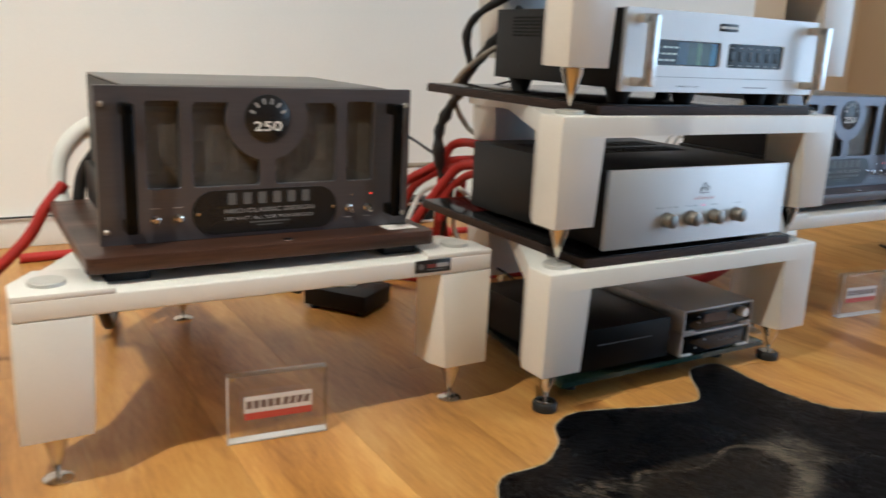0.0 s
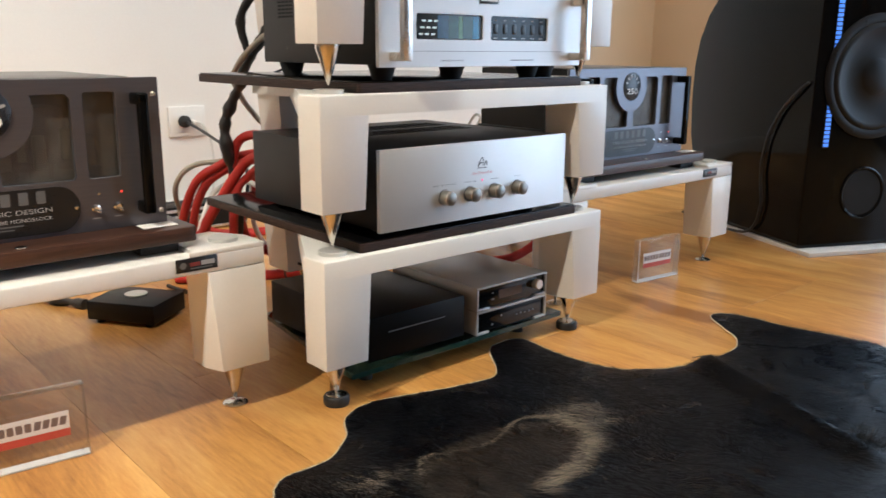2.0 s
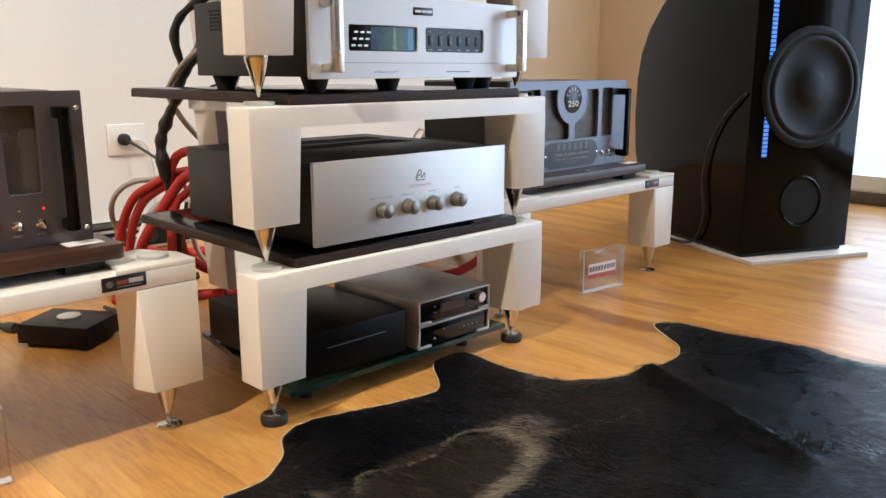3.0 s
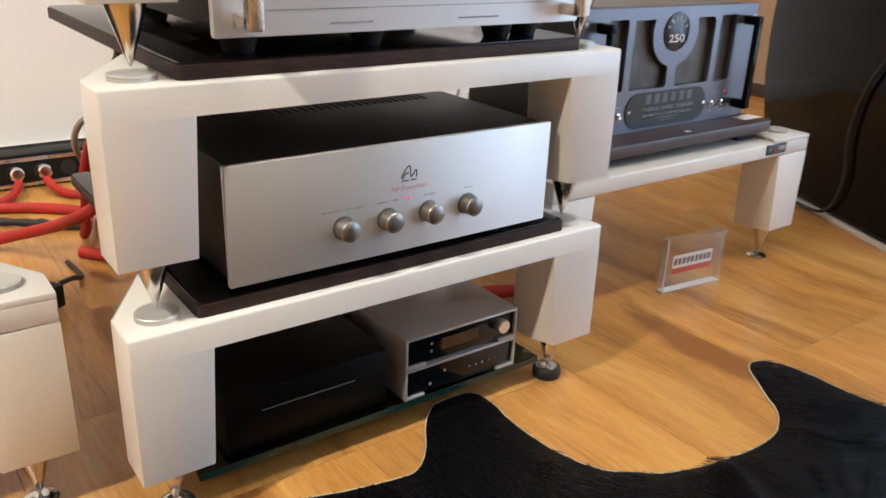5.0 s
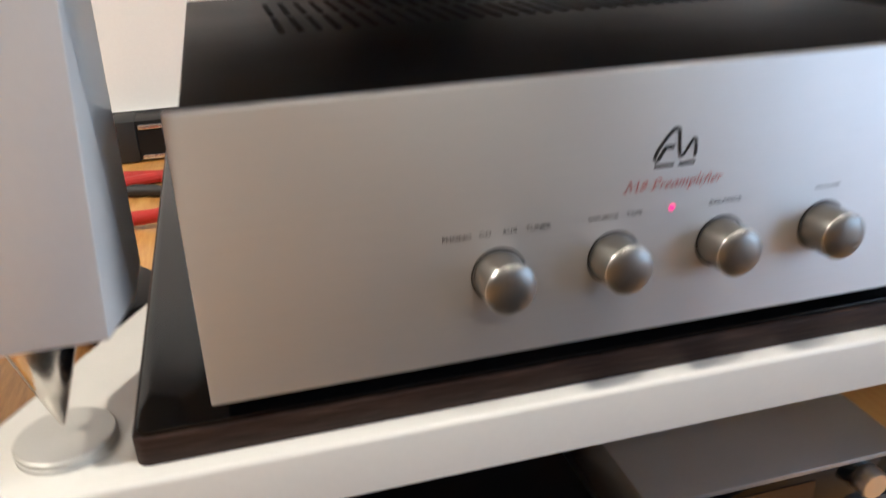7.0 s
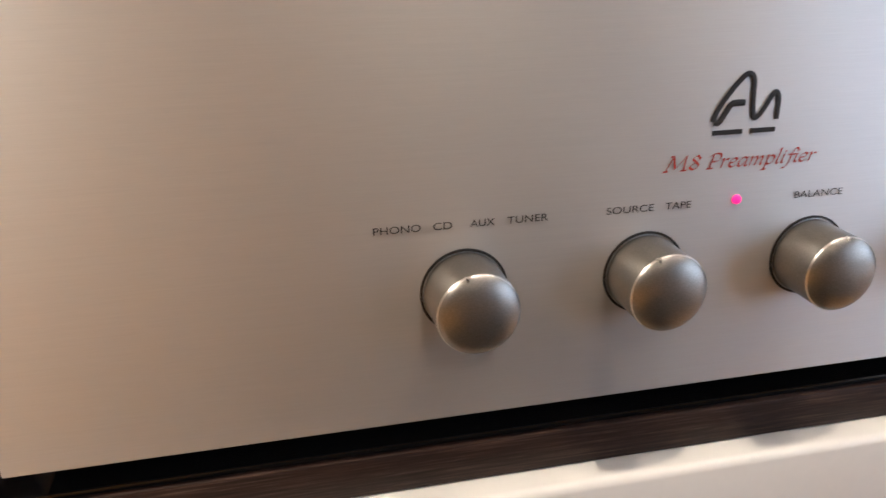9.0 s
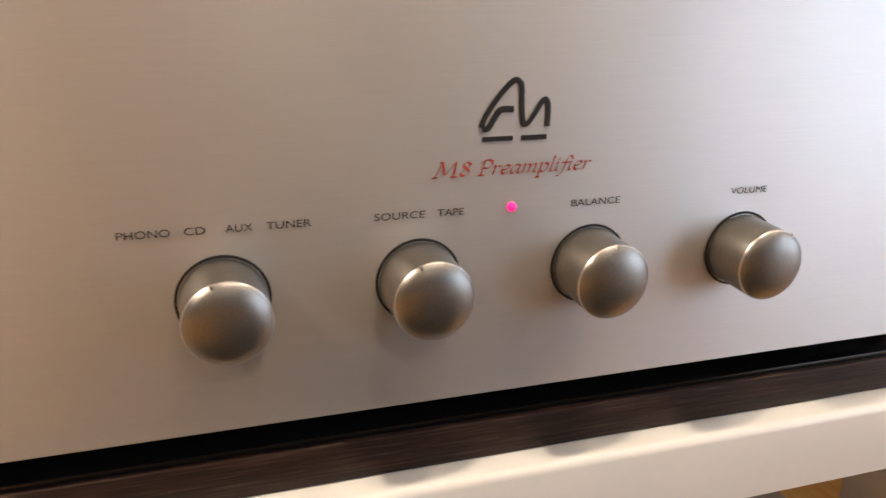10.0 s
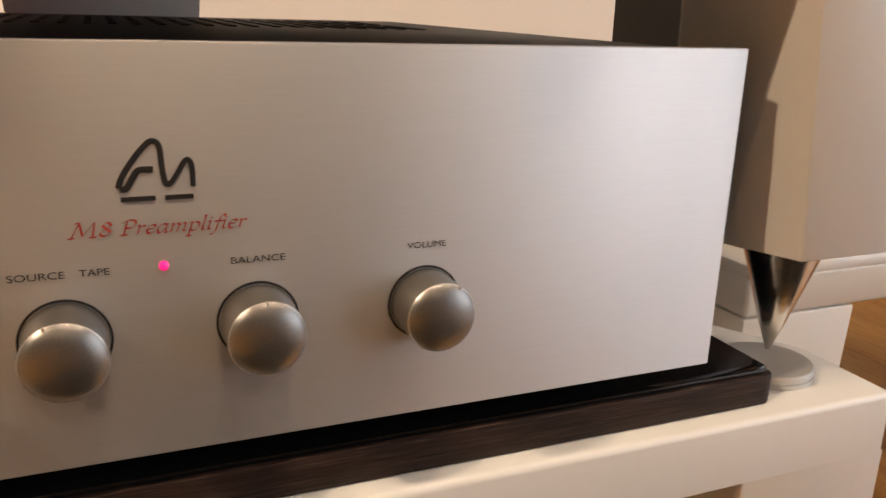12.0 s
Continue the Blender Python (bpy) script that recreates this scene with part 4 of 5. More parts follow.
def make_amp(at):
    a = thing("tube_amplifier", "grey tube amplifier with cut-out front, black handles and round badge", "tube amplifier", at, group="tube amplifiers")
    hw, h = 0.2445, 0.2255
    bx, bz, br, stem = 0.0, 0.180, 0.064, 0.0125
    z0, z1 = 0.079, 0.203
    outs = [rounded(-hw, hw, 0, h, 0.002, 2)]
    for s in (-1, 1):
        a0 = math.degrees(math.asin((z1 - bz) / br))
        curve = arc(bx, bz, br, a0, -78, 14)
        win = [(stem, z0 + 0.004), (stem + 0.004, z0)] + [(0.110, z0), (0.113, z0 + 0.004), (0.113, z1 - 0.006), (0.107, z1)] + curve
        win = [(x if x > stem else stem, z) for x, z in win]
        outs.append([(s * x, z) for x, z in win])
        outs.append([(s * x, z) for x, z in rounded(0.131, 0.178, z0, 0.205, 0.004, 3)])
    me = sheet(outs, 0.009, 0.0008)
    part("front_panel", me, PANEL_GREY, a, "grey brushed metal front with cut-outs")
    part("grille", sheet([rounded(-0.235, 0.235, 0.01, h - 0.008, 0.002, 2)], 0.0012), PERFORATED, a, "perforated grey steel").data.transform(Matrix.Translation((0, 0.0125, 0)))
    cov = bmesh.new()
    box(-0.205, 0.205, 0.016, 0.335, h - 0.002, h + 0.001, 0.001, bm=cov)
    part("cover", cov, COVER_GREY, a, "grey steel cover")
    for s in (-1, 1):
        part("side_panel", box(s * 0.204 - 0.001, s * 0.204 + 0.001, 0.016, 0.335, 0.03, h - 0.003), BLACK_STEEL, a, "black side panel")
    part("back_panel", box(-0.202, 0.202, 0.333, 0.335, 0.03, h - 0.003), BLACK_STEEL, a, "black rear panel")
    part("chassis", box(-0.215, 0.215, 0.010, 0.34, 0.008, 0.075, 0.002), BLACK_STEEL, a, "black steel chassis")
    for fx in (-0.18, 0.18):
        for fy in (0.05, 0.3):
            part("foot", lathe([(0, 0), (0.017, 0), (0.02, 0.0085), (0, 0.0085)], 20, Matrix.Translation((fx, fy, 0))), RUBBER, a)
    for k, tx in enumerate((-0.155, -0.085, -0.035, 0.035, 0.085, 0.155)):
        for ty in (0.07, 0.17):
            tb = part("tube", lathe([(0, 0.0755), (0.017, 0.0755), (0.0175, 0.08), (0.019, 0.10), (0.019, 0.15), (0.016, 0.168), (0.008, 0.178), (0, 0.18)], 16, Matrix.Translation((tx, ty, 0))), TUBE_GLASS, a, "glass power tube")
            part("electrode", box(tx - 0.009, tx + 0.009, ty - 0.007, ty + 0.007, 0.09, 0.14, 0.003), GREY_METAL, tb)
    part("transformer", box(-0.17, 0.17, 0.225, 0.32, 0.0755, 0.17, 0.006), BLACK_STEEL, a, "black transformer housing")
    for s in (-1, 1):
        hx = s * 0.2065
        bm = bmesh.new()
        box(hx - 0.0085, hx + 0.0085, -0.036, -0.024, 0.022, 0.204, 0.0045, 3, bm=bm)
        for zz in (0.022, 0.186):
            box(hx - 0.0085, hx + 0.0085, -0.036, -0.0002, zz, zz + 0.018, 0.004, 3, bm=bm)
        part("handle", bm, GLOSS_BLACK, a, "glossy black grab handle")
        for zz in (0.02, 0.2):
            part("bolt", lathe([(0, 0), (0.0042, 0), (0.0042, 0.001), (0.003, 0.0024), (0, 0.0026)], 14, Matrix.Translation((s * 0.236, 0, zz)) @ FRONT), SILVER, a)
    # round badge
    bd = part("badge", lathe([(0, 0.0002), (0.0355, 0.0002), (0.0355, 0.0014), (0.0345, 0.002), (0, 0.002)], 48, Matrix.Translation((bx, 0, bz)) @ FRONT), PLATE_BLACK, a, "round black badge with white number")
    part("lettering", words("250", 0.0140, 0.044, x=-0.022, z=bz - 0.0185, y=-0.0021, offset=0.0003), LETTER_WHITE, bd, "white number")
    for k in range(6):
        an = radians(158 - k * 27.2)
        m = Matrix.Translation((bx, -0.0021, bz)) @ FRONT @ Matrix.Rotation(an - radians(90), 4, "Z")
        bm = box(-0.0021, 0.0021, 0.0215, 0.0300, 0, 0.0003)
        part("mark", bm, LETTER_GREY, bd).data.transform(m)
    # name plate
    pl = part("name_plate", sheet([rounded(-0.116, 0.114, 0.006, 0.073, 0.0325, 12)], 0.002, 0.0004), PLATE_BLACK, a, "black oval plate with grey lettering")
    pl.data.transform(Matrix.Translation((0, -0.0021, 0)))
    for k in range(6):
        x = -0.066 + k * 0.0235
        part("mark", sheet([rounded(x + 0.003, x + 0.0155, 0.0505, 0.0685, 0.0012, 2)], 0.0004), LETTER_DIM, pl).data.transform(Matrix.Translation((0, -0.0025, 0)))
    part("lettering", words("NEO-CLASSIC DESIGN", 0.0068, 0.142, x=-0.068, z=0.0375, y=-0.0022), LETTER_GREY, pl)
    part("lettering", words("250 WATT ALL-TUBE MONOBLOCK", 0.0052, 0.142, x=-0.068, z=0.0265, y=-0.0022), LETTER_GREY, pl)
    part("mark", box(-0.03, 0.034, -0.0024, -0.002, 0.0208, 0.0228), LETTER_DIM, pl)
    part("mark", box(-0.018, 0.022, -0.0024, -0.002, 0.0162, 0.0178), LETTER_DIM, pl)
    for s in (-1, 1):
        part("bolt", lathe([(0, 0), (0.003, 0), (0.0028, 0.0012), (0, 0.0016)], 14, Matrix.Translation((s * 0.108, -0.002, 0.039)) @ FRONT), CHROME, pl)
    for x in (0.136, 0.169):
        sw = part("toggle_switch", lathe([(0, 0), (0.0068, 0), (0.0068, 0.0025), (0.004, 0.0035), (0.0035, 0.006), (0, 0.006)], 18, Matrix.Translation((x, 0, 0.034)) @ FRONT), CHROME, a, "chrome toggle switch")
        part("lever", lathe([(0.0014, 0.006), (0.0022, 0.016), (0, 0.017)], 10, Matrix.Translation((x, 0, 0.034)) @ FRONT @ Matrix.Rotation(radians(14), 4, "X")), CHROME, sw)
        part("mark", box(x - 0.006, x + 0.006, -0.0003, 0, 0.0185, 0.0197), LETTER_GREY, a)
    for x in (-0.136, -0.169):
        part("toggle_switch", lathe([(0, 0), (0.0068, 0), (0.0068, 0.0025), (0.004, 0.0035), (0.0035, 0.008), (0, 0.008)], 18, Matrix.Translation((x, 0, 0.034)) @ FRONT), CHROME, a, "chrome jack")
        part("mark", box(x - 0.007, x + 0.007, -0.0003, 0, 0.05, 0.0512), LETTER_GREY, a)
    for x, mt in ((0.142, CHROME), (0.176, LED_RED)):
        part("indicator", lathe([(0, 0), (0.0019, 0), (0.0015, 0.0012), (0, 0.0015)], 14, Matrix.Translation((x, 0, 0.056)) @ FRONT), mt, a)
    return a


STAND_TOP = 0.283
board = make_board((LX, SY, STAND_TOP))
amp = make_amp((LX + 0.003, SY + 0.093, STAND_TOP + 0.033))
card = solo("price_card", box(-0.027, 0.027, -0.016, 0.016, 0, 0.0012, 0.0003), PAPER, "small white card lying on the walnut board", "card", group="cards", at=(LX + 0.222, SY + 0.072, STAND_TOP + 0.0332))
for src, m in ((board, pose(RGX, SY + RDY, STAND_TOP)), (amp, pose(RGX + 0.003, SY + 0.093 + RDY, STAND_TOP + 0.033)), (card, pose(RGX + 0.235, SY + 0.07 + RDY, STAND_TOP + 0.0332))):
    copy_thing(src, m)

# ---------------------------------------------------------------- acrylic signs on the floor
# opaque white that paints the brightness of the clear block's edges
EDGE_GLINT = surface("white_edge_glint", (0.8, 0.8, 0.8), 0.2, vary=0.15, fine=60, bump=0)
LETTER_SIGN = surface("brown_grey_print", (0.17, 0.12, 0.115), 0.5, vary=0.1, bump=0)

def make_sign(at, rz):
    s = thing("acrylic_sign", "clear acrylic sign block with white and red card", "sign", at, rz, group="acrylic signs")
    w, h = 0.158, 0.112
    part("block", box(-w / 2, w / 2, 0, 0.020, 0.0, h, 0.0008), ACRYLIC, s)
    for x0, x1, z0, z1 in ((-w / 2 + 0.0004, w / 2 - 0.0004, h - 0.0012, h - 0.0006), (-w / 2 + 0.0004, -w / 2 + 0.001, 0.0014, h - 0.0014), (w / 2 - 0.001, w / 2 - 0.0004, 0.0014, h - 0.0014)):
        part("edge", box(x0, x1, 0.001, 0.019, z0, z1), ACRYLIC_EDGE, s)
    # white strips paint the glint along the lower and left edges
    part("edge", box(-w / 2 + 0.0004, w / 2 - 0.0004, 0.001, 0.019, 0.0006, 0.0030), EDGE_GLINT, s, "lower edge with its glint painted white")
    part("edge", box(-w / 2 - 0.0004, -w / 2 + 0.0012, 0.0004, 0.0030, 0.0, h), EDGE_GLINT, s, "side edge with its glint painted white")
    cd = part("card", box(-0.052, 0.056, 0.0097, 0.0103, 0.034, 0.073), PAPER, s, "white card with a red lower band")
    part("band", box(-0.052, 0.056, 0.00955, 0.0097, 0.034, 0.0455), LETTER_RED, cd)
    for k in range(9):
        x = -0.0485 + k * 0.0113
        t = part("mark", sheet([rounded(x, x + 0.0088, 0.0525, 0.0655, 0.001, 2)], 0.0001), LETTER_SIGN, cd)
        sh = Matrix.Identity(4)
        if k > 4:
            sh[0][2], sh[0][3] = 0.2, -0.2 * 0.0525
        t.data.transform(Matrix.Translation((0, 0.00955, 0)) @ sh)
    for x in (-0.07, 0.07):
        for z in (0.008, h - 0.008):
            part("magnet", lathe([(0, 0), (0.003, 0), (0.003, 0.0005), (0, 0.0005)], 12, Matrix.Translation((x, 0.0102, z)) @ FRONT), CHROME, s)
    return s


sg = make_sign((-0.527, 0.128, 0), -6)
copy_thing(sg, pose(1.012, 0.13, 0, 0, 0, -6))

# ---------------------------------------------------------------- loudspeaker
SPX, SPY, SPA = 1.559, 0.021, -25.7
spk = thing("loudspeaker", "tall black gloss floor loudspeaker with curved back and big woofer", "loudspeaker", (SPX, SPY, 0.014), SPA)
SW = 0.402
prof = [(0.0, 0.012), (0.40, 0.012), (0.50, 0.06), (0.575, 0.16), (0.61, 0.28), (0.622, 0.4), (0.618, 0.52), (0.598, 0.61), (0.555, 0.69), (0.485, 0.765), (0.40, 0.835), (0.30, 0.90), (0.2, 0.955), (0.1, 1.0), (0.0, 1.03)]
cab = bmesh.new()
lft = [cab.verts.new((0, y, z)) for y, z in prof]
rgt = [cab.verts.new((SW, y, z)) for y, z in prof]
cab.faces.new(lft)
cab.faces.new(rgt[::-1])
for i in range(len(prof)):
    j = (i + 1) % len(prof)
    cab.faces.new((lft[i], rgt[i], rgt[j], lft[j]))
bmesh.ops.recalc_face_normals(cab, faces=cab.faces)
bmesh.ops.bevel(cab, geom=[e for e in cab.edges if abs(e.verts[0].co.x - e.verts[1].co.x) < 1e-6], offset=0.006, segments=3, profile=0.5, affect="EDGES")
part("cabinet", cab, GLOSS_BLACK, spk, "high-gloss black curved cabinet", smooth=30)
part("plinth", box(0.012, SW - 0.012, 0.01, 0.38, 0.0, 0.0125, 0.002), RUBBER, spk, "black plinth")
wf = part("woofer", lathe([(0.176, -0.003), (0.178, 0.001), (0.178, 0.004), (0.172, 0.008), (0.158, 0.0095), (0.152, 0.006), (0.150, 0.009), (0.143, 0.0125), (0.134, 0.0105), (0.129, 0.006), (0.10, 0.0035), (0.055, 0.0015), (0.052, 0.004), (0.035, 0.010), (0.015, 0.0125), (0, 0.013)], 64, Matrix.Translation((0.206, -0.001, 0.502)) @ FRONT, caps=False), CONE_BLACK, spk, "black woofer with rubber surround", smooth=50)
for k in range(8):
    an = radians(22.5 + 45 * k)
    part("bolt", lathe([(0, 0), (0.005, 0), (0.0045, 0.003), (0, 0.003)], 12, Matrix.Translation((0.206 + 0.166 * math.cos(an), -0.008, 0.502 + 0.166 * math.sin(an))) @ FRONT), BLACK_STEEL, wf)
pt = part("port_ring", lathe([(0.066, -0.002), (0.078, -0.002), (0.078, 0.002), (0.074, 0.005), (0.069, 0.004), (0.066, -0.002)], 48, Matrix.Translation((0.206, 0, 0.163)) @ FRONT, caps=False), GLOSS_BLACK, spk, "glossy port ring")
part("port_mouth", lathe([(0, 0.0), (0.067, 0.0), (0.067, 0.0015), (0, 0.0015)], 40, Matrix.Translation((0.206, -0.0002, 0.163)) @ FRONT), MATS["vent_black"], pt, "dark port opening")
strip = part("light_strip", box(0.046, 0.066, -0.0025, -0.0002, 0.30, 0.96, 0.0008), PLATE_BLACK, spk, "narrow strip of blue lights")
BLUE = glow("blue_light_strip", (0.10, 0.25, 0.85), 0.75)
for k in range(54):
    part("light", box(0.0475, 0.0645, -0.0034, -0.0024, 0.304 + k * 0.0121, 0.3125 + k * 0.0121), BLUE, strip)
tile = solo("stone_tile", prism(rounded(0.004, SW + 0.045, -0.05, 0.40, 0.004, 2), 0, 0.0138, 0.0015), TILE_WHITE, "pale polished stone tile under the loudspeaker", "tile")
tile.matrix_basis = pose(SPX, SPY, 0, 0, 0, SPA)


def cable(pts, r, material, label, category="cable", group="", wobble=0.08, segs=10):
    return solo("cable", tube(pts, r, segs, wobble=wobble), material, label, category, group=group, smooth=60)


def spk_pt(x, y, z):
    return tuple(pose(SPX, SPY, 0, 0, 0, SPA) @ Vector((x, y, z)))


cable([spk_pt(-0.006, 0.02, 0.50), spk_pt(-0.012, 0.05, 0.475), spk_pt(-0.012, 0.12, 0.41), spk_pt(-0.012, 0.17, 0.32), spk_pt(-0.012, 0.185, 0.22), spk_pt(-0.012, 0.17, 0.12), spk_pt(-0.012, 0.2, 0.04), spk_pt(-0.012, 0.3, 0.010), spk_pt(0.0, 0.62, 0.010)], 0.0045, BLACK_CABLE, "black cable looping down beside the loudspeaker")

# ---------------------------------------------------------------- cables between the stands
G = "cables behind the rack"
cable([(0.06, 1.0, 0.012), (0.05, 0.93, 0.05), (0.051, 0.9, 0.123), (0.049, 0.88, 0.167), (0.055, 0.85, 0.228), (0.066, 0.81, 0.278), (0.095, 0.78, 0.304), (0.128, 0.75, 0.328), (0.16, 0.68, 0.345), (0.16, 0.56, 0.36), (0.16, 0.43, 0.36)], 0.0105, RED_CABLE, "thick red braided cable arching behind the rack", group=G)
cable([(0.10, 1.02, 0.012), (0.07, 0.9, 0.05), (0.061, 0.86, 0.128), (0.061, 0.84, 0.183), (0.068, 0.82, 0.23), (0.085, 0.8, 0.27), (0.118, 0.77, 0.299), (0.14, 0.72, 0.32), (0.14, 0.58, 0.345), (0.14, 0.43, 0.35)], 0.0105, RED_CABLE, "thick red braided cable arching behind the rack", group=G)
cable([(-0.75, 1.16, 0.013), (-0.45, 1.11, 0.013), (-0.3, 1.085, 0.013), (-0.16, 1.047, 0.016), (-0.07, 0.99, 0.04), (-0.005, 0.87, 0.09), (0.03, 0.75, 0.151), (0.037, 0.72, 0.188), (0.054, 0.7, 0.229), (0.069, 0.68, 0.264), (0.087, 0.66, 0.302), (0.107, 0.63, 0.338), (0.11, 0.54, 0.355), (0.11, 0.43, 0.36)], 0.012, RED_CABLE, "thick red braided cable rising to the preamplifier", group=G)
cable([(0.12, 0.80, 0.012), (0.11, 0.74, 0.12), (0.107, 0.72, 0.24), (0.109, 0.72, 0.304), (0.116, 0.72, 0.346), (0.127, 0.71, 0.375), (0.135, 0.67, 0.389), (0.12, 0.58, 0.395), (0.11, 0.43, 0.39)], 0.0105, RED_CABLE, "thick red braided cable bent over behind the rack", group=G)
cable([(0.14, 0.77, 0.25), (0.145, 0.77, 0.2), (0.158, 0.78, 0.150), (0.176, 0.8, 0.124), (0.199, 0.8, 0.098), (0.232, 0.78, 0.075), (0.29, 0.76, 0.06), (0.40, 0.74, 0.035), (0.52, 0.8, 0.013), (0.7, 0.9, 0.013)], 0.0115, RED_CABLE, "thick red braided cable sagging to the floor", group=G)
cable([(0.03, 0.9, 0.013), (0.12, 0.80, 0.013), (0.2, 0.795, 0.013), (0.237, 0.775, 0.013), (0.293, 0.766, 0.013), (0.36, 0.763, 0.013), (0.55, 0.70, 0.013), (0.75, 0.52, 0.013), (0.84, 0.47, 0.03), (0.95, 0.5, 0.06), (1.05, 0.72, 0.013)], 0.0125, RED_CABLE, "thick red braided cable lying across the floor", group=G)
cable([(0.17, 0.72, 0.29), (0.18, 0.74, 0.203), (0.221, 0.75, 0.168), (0.251, 0.75, 0.134), (0.265, 0.73, 0.102), (0.265, 0.72, 0.06), (0.30, 0.76, 0.04)], 0.0115, RED_CABLE, "thick red braided cable hanging behind the rack", group=G)
cable([(0.28, 0.46, 0.013), (0.42, 0.39, 0.014), (0.54, 0.335, 0.015), (0.63, 0.297, 0.016), (0.685, 0.272, 0.016)], 0.0125, RED_CABLE, "thick red braided cable lying under the rack", group=G)
cable([(0.08, 0.67, 0.2), (0.09, 0.66, 0.27), (0.109, 0.64, 0.299), (0.10, 0.56, 0.33), (0.1, 0.43, 0.335)], 0.0095, RED_CABLE, "red braided cable entering the preamplifier", group=G)
cable([(0.16, 0.50, 0.70), (0.12, 0.58, 0.60), (0.107, 0.63, 0.545), (0.109, 0.66, 0.506), (0.107, 0.7, 0.464), (0.097, 0.72, 0.416), (0.096, 0.72, 0.369), (0.104, 0.72, 0.32), (0.115, 0.72, 0.27), (0.127, 0.74, 0.211), (0.136, 0.76, 0.161), (0.147, 0.79, 0.10), (0.16, 0.84, 0.016)], 0.0125, BLACK_CABLE, "bundle of black sleeved cables hanging down the rack", group=G, wobble=0.5)
cable([(0.15, 0.49, 0.74), (0.10, 0.57, 0.69), (0.085, 0.6, 0.64), (0.10, 0.60, 0.57)], 0.0085, BLACK_CABLE, "black sleeved cable behind the disc player", group=G, wobble=0.4)
cable([(0.12, 1.0, 0.012), (0.08, 0.96, 0.08), (0.074, 0.95, 0.165), (0.051, 0.92, 0.219), (0.047, 0.9, 0.256), (0.059, 0.88, 0.286), (0.086, 0.86, 0.305), (0.118, 0.83, 0.311), (0.14, 0.76, 0.323), (0.16, 0.6, 0.34), (0.16, 0.43, 0.335)], 0.0065, GREY_CABLE, "grey braided cable arching behind the rack", group=G)
cable([(0.12, 0.39, 0.625), (0.09, 0.47, 0.62), (0.075, 0.56, 0.575), (0.087, 0.65, 0.527), (0.11, 0.69, 0.505), (0.156, 0.74, 0.465), (0.193, 0.77, 0.435), (0.225, 0.76, 0.40), (0.24, 0.6, 0.37), (0.24, 0.43, 0.36)], 0.0065, GREY_CABLE, "grey braided cable from the disc player", group=G)
cable([(0.05, 0.9, 0.012), (0.05, 0.83, 0.09), (0.059, 0.8, 0.166), (0.077, 0.8, 0.209), (0.097, 0.8, 0.24), (0.12, 0.77, 0.263), (0.15, 0.7, 0.27), (0.2, 0.64, 0.2)], 0.0065, WHITE_CABLE, "white cable among the red ones", group=G)
cable([(0.17, 0.74, 0.26), (0.189, 0.78, 0.197), (0.202, 0.8, 0.146), (0.225, 0.8, 0.1), (0.263, 0.8, 0.079), (0.4, 0.85, 0.03), (0.5, 0.9, 0.008)], 0.0065, WHITE_CABLE, "white cable hanging behind the rack", group=G)
cable([(0.361, 1.515, 0.349), (0.359, 1.49, 0.344), (0.352, 1.42, 0.336), (0.331, 1.3, 0.325), (0.276, 1.1, 0.318), (0.215, 0.9, 0.31), (0.18, 0.78, 0.27), (0.16, 0.8, 0.12), (0.2, 0.9, 0.008)], 0.0045, BLACK_CABLE, "black mains lead from the wall socket", group=G)
cable([(0.388, 1.538, 0.346), (0.42, 1.525, 0.337), (0.435, 1.51, 0.296), (0.442, 1.505, 0.227), (0.435, 1.505, 0.136), (0.43, 1.49, 0.05), (0.4, 1.44, 0.006)], 0.003, WHITE_CABLE, "thin white lead from the wall socket", group=G)
cable([(0.126, 0.45, 0.552), (0.126, 0.57, 0.524), (0.141, 0.585, 0.496), (0.168, 0.58, 0.476), (0.24, 0.56, 0.48), (0.3, 0.55, 0.52)], 0.0025, BLACK_CABLE, "thin black lead looping under the shelf", group=G)
cable([(0.24, 0.50, 0.03), (0.2, 0.6, 0.02), (0.179, 0.612, 0.05), (0.164, 0.589, 0.08), (0.168, 0.568, 0.1), (0.19, 0.54, 0.09), (0.2, 0.47, 0.07), (0.2, 0.4, 0.075)], 0.003, BLACK_CABLE, "thin black lead curling beside the glass", group=G)
cable([(-0.8, 1.36, 0.0125), (-0.43, 1.384, 0.0125), (-0.3, 1.335, 0.0125), (-0.174, 1.30, 0.0125), (-0.02, 1.25, 0.0125), (0.1, 1.15, 0.0125), (0.2, 1.0, 0.0125)], 0.0125, RED_CABLE, "thick red braided cable lying across the floor", group=G)
cable([(-0.22, 0.83, 0.012), (-0.285, 0.98, 0.012), (-0.295, 1.09, 0.012), (-0.285, 1.14, 0.03), (-0.249, 1.178, 0.012), (-0.17, 1.212, 0.012), (-0.07, 1.17, 0.012), (0.04, 1.08, 0.012), (0.16, 1.0, 0.012), (0.3, 0.98, 0.012)], 0.011, BLACK_CABLE, "twisted black cable lying across the floor", group=G, wobble=0.6)
